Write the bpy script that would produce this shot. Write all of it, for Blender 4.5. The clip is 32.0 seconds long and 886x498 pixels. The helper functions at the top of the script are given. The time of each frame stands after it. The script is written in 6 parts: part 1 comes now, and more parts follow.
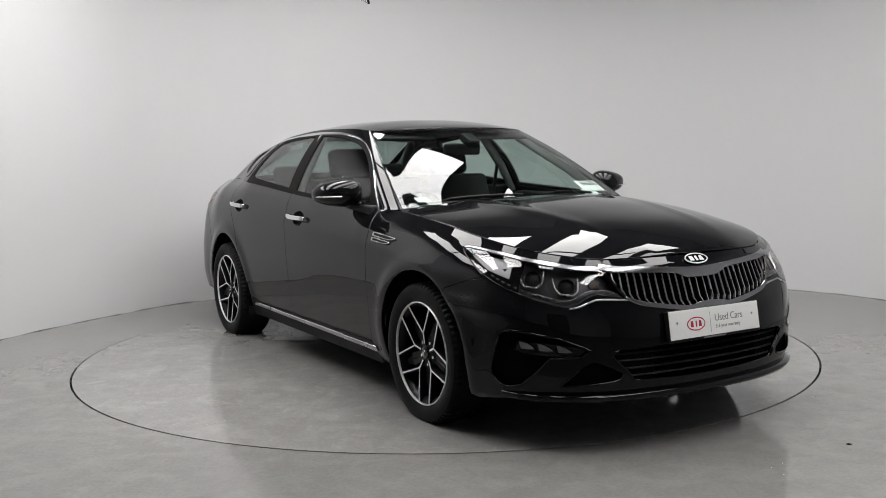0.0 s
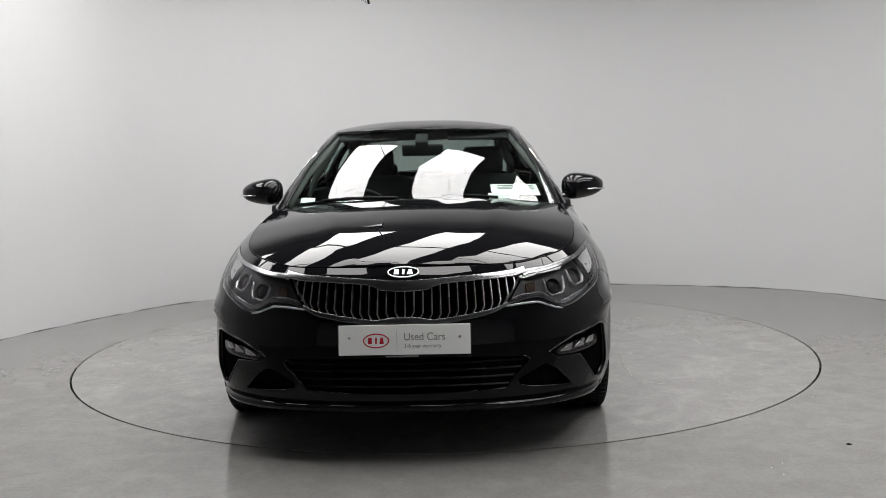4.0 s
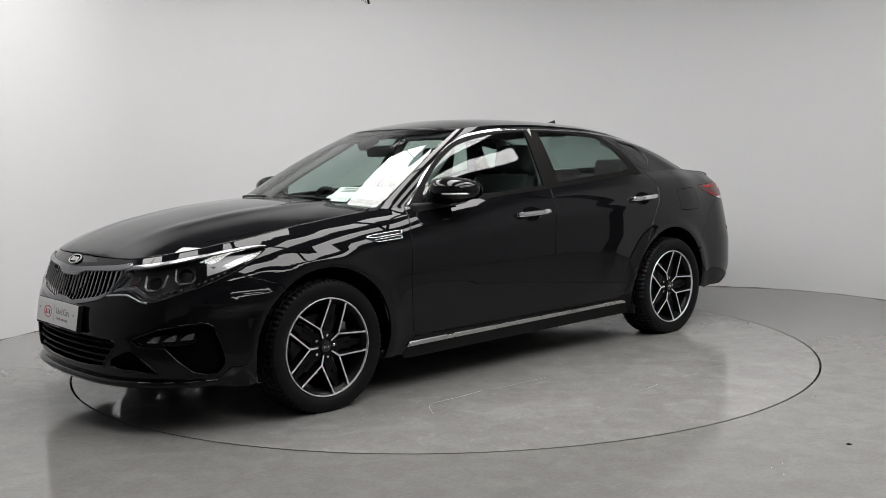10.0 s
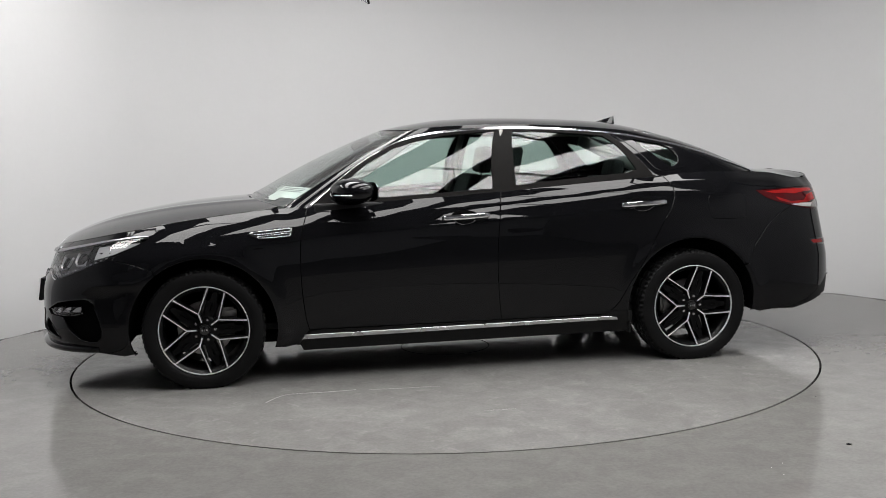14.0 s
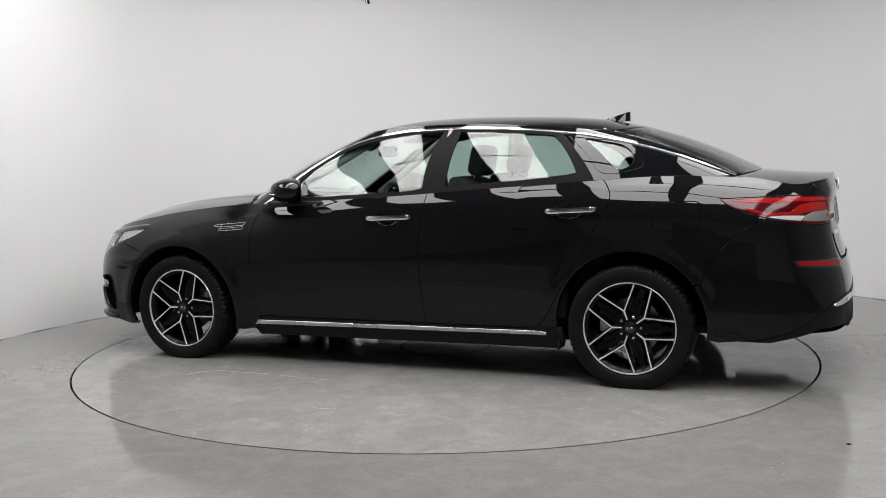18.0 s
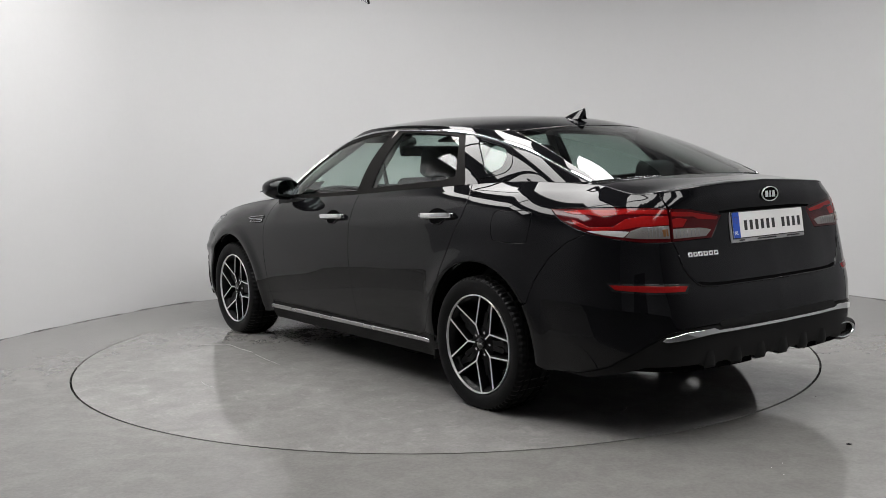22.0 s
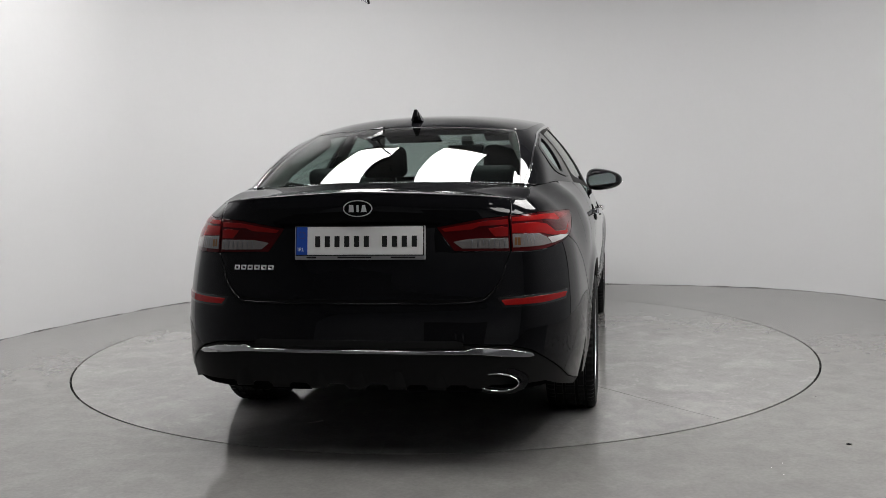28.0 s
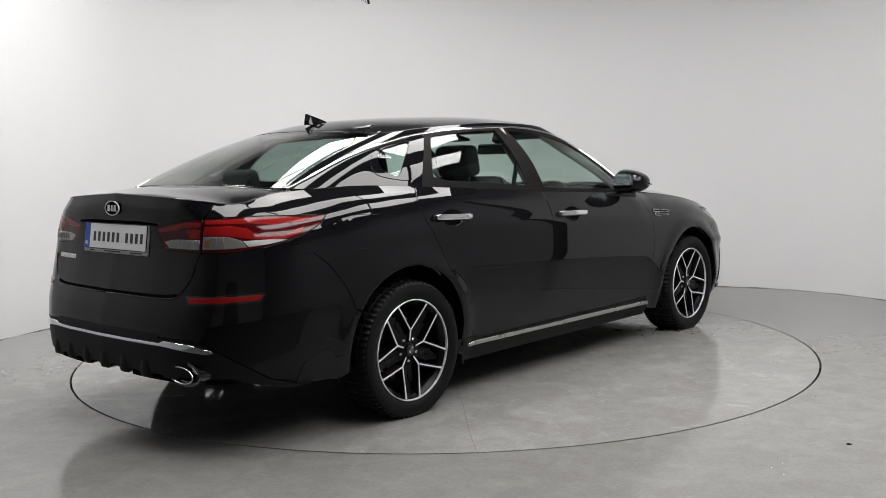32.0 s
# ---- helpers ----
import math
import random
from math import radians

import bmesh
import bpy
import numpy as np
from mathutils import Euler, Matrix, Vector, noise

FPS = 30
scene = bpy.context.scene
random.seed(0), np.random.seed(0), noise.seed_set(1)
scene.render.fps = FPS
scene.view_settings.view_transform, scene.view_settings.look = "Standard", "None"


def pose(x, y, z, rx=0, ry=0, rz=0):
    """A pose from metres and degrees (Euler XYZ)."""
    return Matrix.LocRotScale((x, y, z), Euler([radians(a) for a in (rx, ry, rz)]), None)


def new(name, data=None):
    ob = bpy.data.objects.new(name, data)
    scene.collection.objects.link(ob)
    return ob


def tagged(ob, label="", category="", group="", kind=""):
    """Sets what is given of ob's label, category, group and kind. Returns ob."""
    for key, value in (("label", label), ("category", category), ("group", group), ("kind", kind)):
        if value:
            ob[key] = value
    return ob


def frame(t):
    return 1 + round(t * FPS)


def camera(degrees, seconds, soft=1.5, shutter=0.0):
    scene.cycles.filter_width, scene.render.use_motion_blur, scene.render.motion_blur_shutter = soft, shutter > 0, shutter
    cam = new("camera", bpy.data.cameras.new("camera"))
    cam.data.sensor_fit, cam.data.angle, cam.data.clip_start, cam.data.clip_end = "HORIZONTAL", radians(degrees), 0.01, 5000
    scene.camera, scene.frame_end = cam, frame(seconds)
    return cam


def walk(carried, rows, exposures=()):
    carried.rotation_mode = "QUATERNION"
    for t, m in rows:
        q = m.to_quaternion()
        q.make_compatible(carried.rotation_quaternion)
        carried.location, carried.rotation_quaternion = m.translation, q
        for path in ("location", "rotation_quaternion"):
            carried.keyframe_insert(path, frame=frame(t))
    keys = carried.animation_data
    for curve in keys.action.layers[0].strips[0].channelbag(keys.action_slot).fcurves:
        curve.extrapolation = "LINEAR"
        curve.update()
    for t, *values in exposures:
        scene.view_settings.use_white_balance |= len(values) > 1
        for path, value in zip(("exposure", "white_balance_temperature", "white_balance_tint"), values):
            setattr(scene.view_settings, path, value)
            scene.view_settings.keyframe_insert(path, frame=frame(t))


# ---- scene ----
# Turntable studio: the camera stands still, the turntable carries the car round.
EYE = Vector((0.0, -6.143, 1.2265))
CAM_POSE = Matrix.Translation(EYE) @ pose(0, 0, 0, 84.466, 0, -0.01) @ pose(0, 0, 0, 0, 0, -1.2756)
cam = camera(49.6, 32.0, soft=0.6)
walk(cam, [(0.0, CAM_POSE), (32.0, CAM_POSE)], exposures=[(0.0, 0.0), (16.0, 0.0), (17.0, 0.26), (18.0, 0.17), (20.0, 0.22), (21.0, 0.0), (28.0, 0.0), (30.0, 0.03), (31.0, 0.2), (32.0, 0.2)])

# heading of the turntable, in degrees, second by second
TURN = (-59.62, -67.65, -75.64, -83.59, -91.48, -99.31, -107.14, -114.97, -122.81, -130.66, -138.5, -146.34,
        -154.2, -162.09, -170.0, -177.93, -185.88, -193.83, -201.78, -209.72, -217.65, -225.58, -233.51, -241.45,
        -249.36, -257.23, -265.05, -272.84, -280.61, -288.36, -296.11, -303.85, -311.59)
DISC_R = 2.266
CAR_X, CAR_Y = 0.054, -0.096

# ---- light ----
world = bpy.data.worlds.new("studio_dark")
scene.world = world
world.use_nodes = True
world.node_tree.nodes["Background"].inputs[0].default_value = (0.02, 0.021, 0.022, 1)
world.node_tree.nodes["Background"].inputs[1].default_value = 1.0
scene.view_settings.exposure = 0.0
PANEL_POWER = 10.8
# ---- materials ----
def mat(name, colour, rough=0.5, metal=0.0, coat=0.0, bump=0.0, scale=40.0, vary=0.0, spec=0.5, wear=0.0):
    """Principled material with noise at two scales in colour, roughness and relief."""
    m = bpy.data.materials.new(name)
    m.use_nodes = True
    nt = m.node_tree
    b = nt.nodes["Principled BSDF"]
    b.inputs["Base Color"].default_value = (*colour, 1)
    b.inputs["Roughness"].default_value = rough
    b.inputs["Metallic"].default_value = metal
    b.inputs["Coat Weight"].default_value = coat
    b.inputs["Coat Roughness"].default_value = 0.012
    b.inputs["Coat IOR"].default_value = 1.34
    b.inputs["Specular IOR Level"].default_value = spec
    if bump or vary or wear:
        co = nt.nodes.new("ShaderNodeTexCoord")
        fine = nt.nodes.new("ShaderNodeTexNoise")
        fine.inputs["Scale"].default_value = scale
        fine.inputs["Detail"].default_value = 6
        nt.links.new(co.outputs["Object"], fine.inputs["Vector"])
        broad = nt.nodes.new("ShaderNodeTexNoise")
        broad.inputs["Scale"].default_value = scale / 14
        broad.inputs["Detail"].default_value = 3
        nt.links.new(co.outputs["Object"], broad.inputs["Vector"])
        if vary:
            add = nt.nodes.new("ShaderNodeMath")
            add.operation = "ADD"
            nt.links.new(fine.outputs[0], add.inputs[0])
            nt.links.new(broad.outputs[0], add.inputs[1])
            ramp = nt.nodes.new("ShaderNodeMapRange")
            ramp.inputs[1].default_value, ramp.inputs[2].default_value = 0.6, 1.4
            ramp.inputs[3].default_value, ramp.inputs[4].default_value = 1 - vary, 1 + vary
            nt.links.new(add.outputs[0], ramp.inputs[0])
            mul = nt.nodes.new("ShaderNodeVectorMath")
            mul.operation = "SCALE"
            mul.inputs[0].default_value = colour
            nt.links.new(ramp.outputs[0], mul.inputs[3])
            nt.links.new(mul.outputs[0], b.inputs["Base Color"])
        if wear:
            mr = nt.nodes.new("ShaderNodeMapRange")
            mr.inputs[1].default_value, mr.inputs[2].default_value = 0.3, 0.7
            mr.inputs[3].default_value, mr.inputs[4].default_value = max(rough - wear, 0), rough + wear
            nt.links.new(broad.outputs[0], mr.inputs[0])
            nt.links.new(mr.outputs[0], b.inputs["Roughness"])
        if bump:
            bp = nt.nodes.new("ShaderNodeBump")
            bp.inputs["Strength"].default_value = bump
            bp.inputs["Distance"].default_value = 0.002
            nt.links.new(fine.outputs[0], bp.inputs["Height"])
            nt.links.new(bp.outputs[0], b.inputs["Normal"])
    return m


def glow(name, colour, strength):
    m = bpy.data.materials.new(name)
    m.use_nodes = True
    b = m.node_tree.nodes["Principled BSDF"]
    b.inputs["Base Color"].default_value = (0.8, 0.8, 0.8, 1)
    b.inputs["Emission Color"].default_value = (*colour, 1)
    b.inputs["Emission Strength"].default_value = strength
    return m


def glass(name, tint, dark, rough=0.0, gloss=0.075):
    """Thin tinted glass: see-through with a mirror-like face."""
    m = bpy.data.materials.new(name)
    m.use_nodes = True
    nt = m.node_tree
    nt.nodes.remove(nt.nodes["Principled BSDF"])
    out = nt.nodes["Material Output"]
    tr = nt.nodes.new("ShaderNodeBsdfTransparent")
    tr.inputs[0].default_value = (tint[0] * dark, tint[1] * dark, tint[2] * dark, 1)
    gl = nt.nodes.new("ShaderNodeBsdfGlossy")
    gl.inputs["Roughness"].default_value = rough
    lw = nt.nodes.new("ShaderNodeLayerWeight")
    lw.inputs[0].default_value = 0.5
    pw = nt.nodes.new("ShaderNodeMath")
    pw.operation = "POWER"
    pw.inputs[1].default_value = 4.5
    nt.links.new(lw.outputs["Facing"], pw.inputs[0])
    fr = nt.nodes.new("ShaderNodeMapRange")
    fr.inputs[3].default_value = gloss
    nt.links.new(pw.outputs[0], fr.inputs[0])
    mx = nt.nodes.new("ShaderNodeMixShader")
    nt.links.new(fr.outputs[0], mx.inputs[0])
    nt.links.new(tr.outputs[0], mx.inputs[1])
    nt.links.new(gl.outputs[0], mx.inputs[2])
    nt.links.new(mx.outputs[0], out.inputs[0])
    return m


PAINT = mat("black_clearcoat_paint", (0.0040, 0.0041, 0.0048), 0.4, 0.0, 1.0, spec=0.0, vary=0.15, scale=600)
GLASS = glass("tinted_car_glass", (0.76, 0.90, 0.85), 0.84, gloss=0.052)
SCREEN = glass("windscreen_glass", (0.86, 0.95, 0.92), 0.88, gloss=0.062)
REARGLASS = glass("tinted_rear_glass", (0.74, 0.86, 0.82), 0.62)
CLEAR = glass("clear_lamp_cover", (1, 1, 1), 0.88)
CHROME = mat("polished_chrome", (0.78, 0.78, 0.79), 0.08, 1.0, wear=0.03, scale=60)
SATIN = mat("satin_silver_trim", (0.50, 0.50, 0.51), 0.27, 1.0, wear=0.04, scale=60)
BLACKPL = mat("textured_black_plastic", (0.011, 0.011, 0.011), 0.5, spec=0.12, bump=0.25, scale=500, vary=0.1)
GLOSSBL = mat("gloss_black_trim", (0.006, 0.006, 0.006), 0.08, 0.0, 0.6, vary=0.1, scale=80)
RUBBER = mat("tyre_rubber", (0.006, 0.006, 0.0063), 0.55, spec=0.12, bump=0.3, scale=220, vary=0.2, wear=0.08)
ALLOYBL = mat("black_painted_alloy", (0.003, 0.003, 0.0033), 0.35, 0.0, 0.12, spec=0.12, vary=0.1, scale=120)
ALLOY = mat("machined_alloy", (0.76, 0.76, 0.77), 0.34, 0.5, bump=0.05, scale=700, wear=0.05)
STEEL = mat("brake_steel", (0.35, 0.34, 0.33), 0.35, 1.0, bump=0.1, scale=300, vary=0.2)
REDLENS = mat("red_lamp_lens", (0.21, 0.007, 0.007), 0.12, 0.0, 0.25, spec=0.15, vary=0.12, scale=90)
REDDARK = mat("dark_red_lamp_lens", (0.050, 0.002, 0.003), 0.1, 0.0, 0.35, spec=0.15, vary=0.15, scale=90)
WHITELENS = mat("frosted_white_lens", (0.44, 0.43, 0.425), 0.18, 0.0, 0.8, bump=0.3, scale=260, vary=0.15)
AMBER = mat("amber_reflector", (0.16, 0.075, 0.03), 0.2, 0.0, 0.8, vary=0.1)
SEATC = mat("black_seat_cloth", (0.02, 0.02, 0.021), 0.8, bump=0.5, scale=400, vary=0.25)
TRIMGR = mat("light_grey_pillar_lining", (0.25, 0.245, 0.235), 0.85, spec=0.2, bump=0.25, scale=300, vary=0.06)
HEADLIN = mat("grey_roof_lining", (0.22, 0.215, 0.205), 0.9, bump=0.3, scale=300, vary=0.08)
DASH = mat("soft_black_dashboard", (0.015, 0.015, 0.016), 0.6, spec=0.15, bump=0.4, scale=350, vary=0.2)
PAPER = mat("white_paper", (0.8, 0.8, 0.78), 0.7, bump=0.05, scale=200, vary=0.04)
PLATE = mat("white_plate_plastic", (0.80, 0.80, 0.785), 0.3, 0.0, 0.3, vary=0.03, scale=60)
PLATEGR = mat("grey_plate_print", (0.2, 0.2, 0.2), 0.5)
PLATEBK = mat("black_plate_print", (0.01, 0.01, 0.01), 0.4)
PLATERED = mat("red_plate_print", (0.45, 0.01, 0.03), 0.4)
PLATEBLUE = mat("blue_plate_band", (0.01, 0.07, 0.42), 0.4)
WALLPAINT = mat("white_wall_paint", (0.56, 0.56, 0.565), 0.75, bump=0.03, scale=30, vary=0.012)
DARKWALL = mat("dark_unseen_wall", (0.30, 0.30, 0.315), 0.8, bump=0.2, scale=30, vary=0.1)
ENTRYWALL = mat("pale_blue_grey_wall", (0.66, 0.67, 0.71), 0.8, bump=0.2, scale=30, vary=0.06)
DOORMAT = mat("dark_grey_door_paint", (0.06, 0.062, 0.07), 0.45, bump=0.1, scale=60, vary=0.12)
DARKCEIL = mat("dark_studio_ceiling", (0.16, 0.16, 0.163), 0.85, bump=0.2, scale=30, vary=0.1)
LAMPSIL = mat("lamp_reflector_silver", (0.15, 0.15, 0.155), 0.3, 1.0, bump=0.15, scale=250)
GRILLECHR = mat("smoked_chrome", (0.28, 0.28, 0.29), 0.2, 1.0, wear=0.04, scale=60)
PILLAR = mat("satin_black_pillar_film", (0.0085, 0.008, 0.0078), 0.5, spec=0.03, vary=0.08, scale=200)
MIRRORG = mat("mirror_silver", (0.20, 0.235, 0.235), 0.02, 1.0)
GREYREFL = mat("silver_lamp_bowl", (0.40, 0.40, 0.41), 0.5, 0.15, 0.0, spec=0.3, bump=0.12, scale=120, vary=0.12)
LAMPGREY = mat("graphite_lamp_bezel", (0.085, 0.085, 0.089), 0.32, 0.3, 0.0, spec=0.4, bump=0.1, scale=160, vary=0.12)
FRAMEGR = mat("silver_grey_plate_frame", (0.42, 0.42, 0.43), 0.35, 0.2, vary=0.05, scale=60)
DARKFLOOR = mat("dark_reflected_floor", (0.055, 0.055, 0.058), 0.55, spec=0.25, bump=0.2, scale=120, vary=0.25)
CLEARRIB = mat("clear_ribbed_lens", (0.22, 0.205, 0.20), 0.12, 0.3, 0.8, bump=0.3, scale=260, vary=0.2)
AMBERDK = mat("smoked_amber_reflector", (0.045, 0.027, 0.018), 0.25, 0.0, 0.6, vary=0.1)
SCUFF = mat("pale_scratch", (0.275, 0.27, 0.262), 0.5, vary=0.3, scale=60)
CRACK = mat("dirty_crack", (0.09, 0.085, 0.08), 0.9, vary=0.5, scale=40)
GAP = mat("black_gap", (0.0042, 0.0042, 0.0044), 0.8, spec=0.0, vary=0.3)
LED = glow("led_panel", (1.0, 0.985, 0.97), PANEL_POWER)


def concrete(name, colour, rough, scratches, smears):
    """Polished resin floor: mottled, with fine specks, scuffs and uneven gloss."""
    m = bpy.data.materials.new(name)
    m.use_nodes = True
    nt = m.node_tree
    b = nt.nodes["Principled BSDF"]
    co = nt.nodes.new("ShaderNodeTexCoord")

    def nz(scale, detail, dist=0.0):
        n = nt.nodes.new("ShaderNodeTexNoise")
        n.inputs["Scale"].default_value, n.inputs["Detail"].default_value, n.inputs["Distortion"].default_value = scale, detail, dist
        nt.links.new(co.outputs["Object"], n.inputs["Vector"])
        return n

    def rng(src, a, c, lo, hi):
        r = nt.nodes.new("ShaderNodeMapRange")
        for i, v in zip((1, 2, 3, 4), (a, c, lo, hi)):
            r.inputs[i].default_value = v
        nt.links.new(src, r.inputs[0])
        return r.outputs[0]

    def mul(a, c):
        n = nt.nodes.new("ShaderNodeMath")
        n.operation = "MULTIPLY"
        nt.links.new(a, n.inputs[0])
        nt.links.new(c, n.inputs[1])
        return n.outputs[0]

    f = mul(mul(rng(nz(0.9, 4, 0.6).outputs[0], 0.3, 0.7, 0.97, 1.03), rng(nz(7, 8, 1.0).outputs[0], 0.35, 0.7, 0.93, 1.09)),
            rng(nz(60, 6, 0.5).outputs[0], 0.35, 0.7, 0.94, 1.08))
    # pale smears and small chalky marks
    f = mul(f, mul(rng(nz(2.1, 7, 1.6).outputs[0], 0.50, 0.66, 1.0, 1.0 + smears), rng(nz(11, 5, 1.2).outputs[0], 0.60, 0.68, 1.0, 1.0 + smears)))
    f = mul(f, rng(nz(0.55, 3, 0.8).outputs[0], 0.35, 0.65, 0.96, 1.04))
    sc = nt.nodes.new("ShaderNodeVectorMath")
    sc.operation = "SCALE"
    sc.inputs[0].default_value = colour
    nt.links.new(f, sc.inputs[3])
    nt.links.new(sc.outputs[0], b.inputs["Base Color"])
    r = rng(nz(4.5, 8, 0.8).outputs[0], 0.35, 0.7, rough * 0.75, rough * 1.7)
    nt.links.new(r, b.inputs["Roughness"])
    bp = nt.nodes.new("ShaderNodeBump")
    bp.inputs["Strength"].default_value = scratches
    bp.inputs["Distance"].default_value = 0.002
    nt.links.new(nz(16, 6, 0.3).outputs[0], bp.inputs["Height"])
    nt.links.new(bp.outputs[0], b.inputs["Normal"])
    b.inputs["Specular IOR Level"].default_value = 0.36
    return m


FLOORM = concrete("grey_resin_floor", (0.168, 0.1635, 0.158), 0.09, 0.012, 0.06)
DISCM = concrete("grey_resin_turntable", (0.197, 0.1925, 0.1865), 0.075, 0.010, 0.14)
# ---- mesh helpers ----
def obj(name, verts, faces, material, parent=None, smooth=True, label="", normals=None):
    """One mesh object from vertex and face lists."""
    me = bpy.data.meshes.new(name)
    me.from_pydata([tuple(v) for v in verts], [], faces)
    me.materials.append(material)
    me.polygons.foreach_set("use_smooth", [smooth] * len(me.polygons))
    me.update()
    if normals is not None:
        me.normals_split_custom_set_from_vertices([tuple(n) for n in normals])
    ob = new(name, me)
    if parent is not None:
        ob.parent = parent
    if label:
        ob["label"] = label
    return ob


def part(name, bm, material, parent, label="", smooth=False):
    """Link a bmesh as one mesh object under a thing or a part."""
    me = bpy.data.meshes.new(name)
    bm.to_mesh(me)
    bm.free()
    me.materials.append(material)
    me.polygons.foreach_set("use_smooth", [smooth] * len(me.polygons))
    if smooth:
        me.set_sharp_from_angle(angle=radians(38))
    ob = new(name, me)
    if parent is not None:
        ob.parent = parent
    if label:
        ob["label"] = label
    return ob


def box_bm(size, at=(0, 0, 0), rot=(0, 0, 0), bevel=0.0, seg=2):
    bm = bmesh.new()
    bmesh.ops.create_cube(bm, size=1.0)
    bmesh.ops.scale(bm, vec=size, verts=bm.verts)
    if bevel:
        bmesh.ops.bevel(bm, geom=bm.edges[:], offset=bevel, segments=seg, affect="EDGES", profile=0.6)
    bmesh.ops.transform(bm, matrix=pose(*at, *rot), verts=bm.verts)
    return bm


def lathe(name, profile, material, parent=None, seg=64, axis="y", label="", smooth=True, closed=False):
    """Turn a profile of (radius, along) round the y axis."""
    n = len(profile)
    verts, faces = [], []
    for i in range(seg):
        a = 2 * math.pi * i / seg
        for r, h in profile:
            verts.append((r * math.cos(a), h, r * math.sin(a)))
    m = n if closed else n - 1
    for i in range(seg):
        j = (i + 1) % seg
        for k in range(m):
            k2 = (k + 1) % n
            faces.append((i * n + k, i * n + k2, j * n + k2, j * n + k))
    ob = obj(name, verts, faces, material, parent, smooth, label)
    if smooth:
        ob.data.set_sharp_from_angle(angle=radians(40))
    return ob


def tube(name, pts, radius, material, parent=None, seg=8, flat=1.0, label="", cyclic=False):
    """Sweep a round or flattened section along a line of points."""
    P = [Vector(p) for p in pts]
    n = len(P)
    verts, faces = [], []
    for i in range(n):
        a = P[i - 1] if (i > 0 or cyclic) else P[i]
        c = P[(i + 1) % n] if (i < n - 1 or cyclic) else P[i]
        d = (c - a).normalized()
        up = Vector((0, 0, 1)) if abs(d.z) < 0.9 else Vector((1, 0, 0))
        s = d.cross(up).normalized()
        u = s.cross(d)
        for k in range(seg):
            w = 2 * math.pi * k / seg
            verts.append(P[i] + s * (math.cos(w) * radius * flat) + u * (math.sin(w) * radius))
    for i in range(n if cyclic else n - 1):
        j = (i + 1) % n
        for k in range(seg):
            l = (k + 1) % seg
            faces.append((i * seg + k, i * seg + l, j * seg + l, j * seg + k))
    if not cyclic:
        faces.append(tuple(range(seg))[::-1])
        faces.append(tuple((n - 1) * seg + k for k in range(seg)))
    return obj(name, verts, faces, material, parent, True, label)


def catmull(pts, per=16, closed=False):
    """Smooth curve through points of any dimension."""
    P = np.array(pts, float)
    n = len(P)
    out = []
    for i in range(n if closed else n - 1):
        p0 = P[(i - 1) % n] if (closed or i) else 2 * P[0] - P[1]
        p1, p2 = P[i], P[(i + 1) % n]
        p3 = P[(i + 2) % n] if (closed or i + 2 < n) else 2 * P[-1] - P[-2]
        for k in range(per):
            t = k / per
            out.append(0.5 * (2 * p1 + (p2 - p0) * t + (2 * p0 - 5 * p1 + 4 * p2 - p3) * t * t + (3 * p1 - p0 - 3 * p2 + p3) * t ** 3))
    if not closed:
        out.append(P[-1])
    return np.array(out)


def smooth1d(xs, ys):
    """Monotone cubic through (xs, ys); xs ascending."""
    xs, ys = np.array(xs, float), np.array(ys, float)
    h, d = np.diff(xs), np.diff(ys) / np.diff(xs)
    m = np.zeros(len(xs))
    for i in range(1, len(xs) - 1):
        if d[i - 1] * d[i] > 0:
            w1, w2 = 2 * h[i] + h[i - 1], h[i] + 2 * h[i - 1]
            m[i] = (w1 + w2) / (w1 / d[i - 1] + w2 / d[i])
    m[0], m[-1] = d[0], d[-1]

    def f(x):
        x = np.clip(np.asarray(x, float), xs[0], xs[-1])
        k = np.clip(np.searchsorted(xs, x, side="right") - 1, 0, len(xs) - 2)
        t = (x - xs[k]) / h[k]
        return ((1 + 2 * t) * (1 - t) ** 2 * ys[k] + t * (1 - t) ** 2 * h[k] * m[k]
                + t * t * (3 - 2 * t) * ys[k + 1] + t * t * (t - 1) * h[k] * m[k + 1])
    return f


def inside(poly, q):
    """Which of the points q lie in the polygon."""
    poly, q = np.asarray(poly), np.asarray(q)
    c = np.zeros(len(q), bool)
    x, y = q[:, 0], q[:, 1]
    j = len(poly) - 1
    for i in range(len(poly)):
        xi, yi, xj, yj = *poly[i], *poly[j]
        if yi != yj:
            c ^= ((yi > y) != (yj > y)) & (x < (xj - xi) * (y - yi) / (yj - yi) + xi)
        j = i
    return c


def dense(poly, step):
    out = []
    n = len(poly)
    for i in range(n):
        a, b = np.array(poly[i], float), np.array(poly[(i + 1) % n], float)
        k = max(1, int(np.ceil(np.hypot(*(b - a)) / step)))
        for t in range(k):
            out.append(a + (b - a) * t / k)
    return np.array(out)


def shrink(poly, d):
    """Move a closed outline inwards by d."""
    P = np.asarray(poly, float)
    e = np.roll(P, -1, 0) - P
    area = np.sum(P[:, 0] * np.roll(P[:, 1], -1) - np.roll(P[:, 0], -1) * P[:, 1])
    n = np.stack([-e[:, 1], e[:, 0]], 1) / (np.hypot(e[:, 0], e[:, 1])[:, None] + 1e-12)
    if area < 0:
        n = -n
    m = n + np.roll(n, 1, 0)
    m /= np.maximum(np.hypot(m[:, 0], m[:, 1])[:, None], 0.5)
    return P + m * d


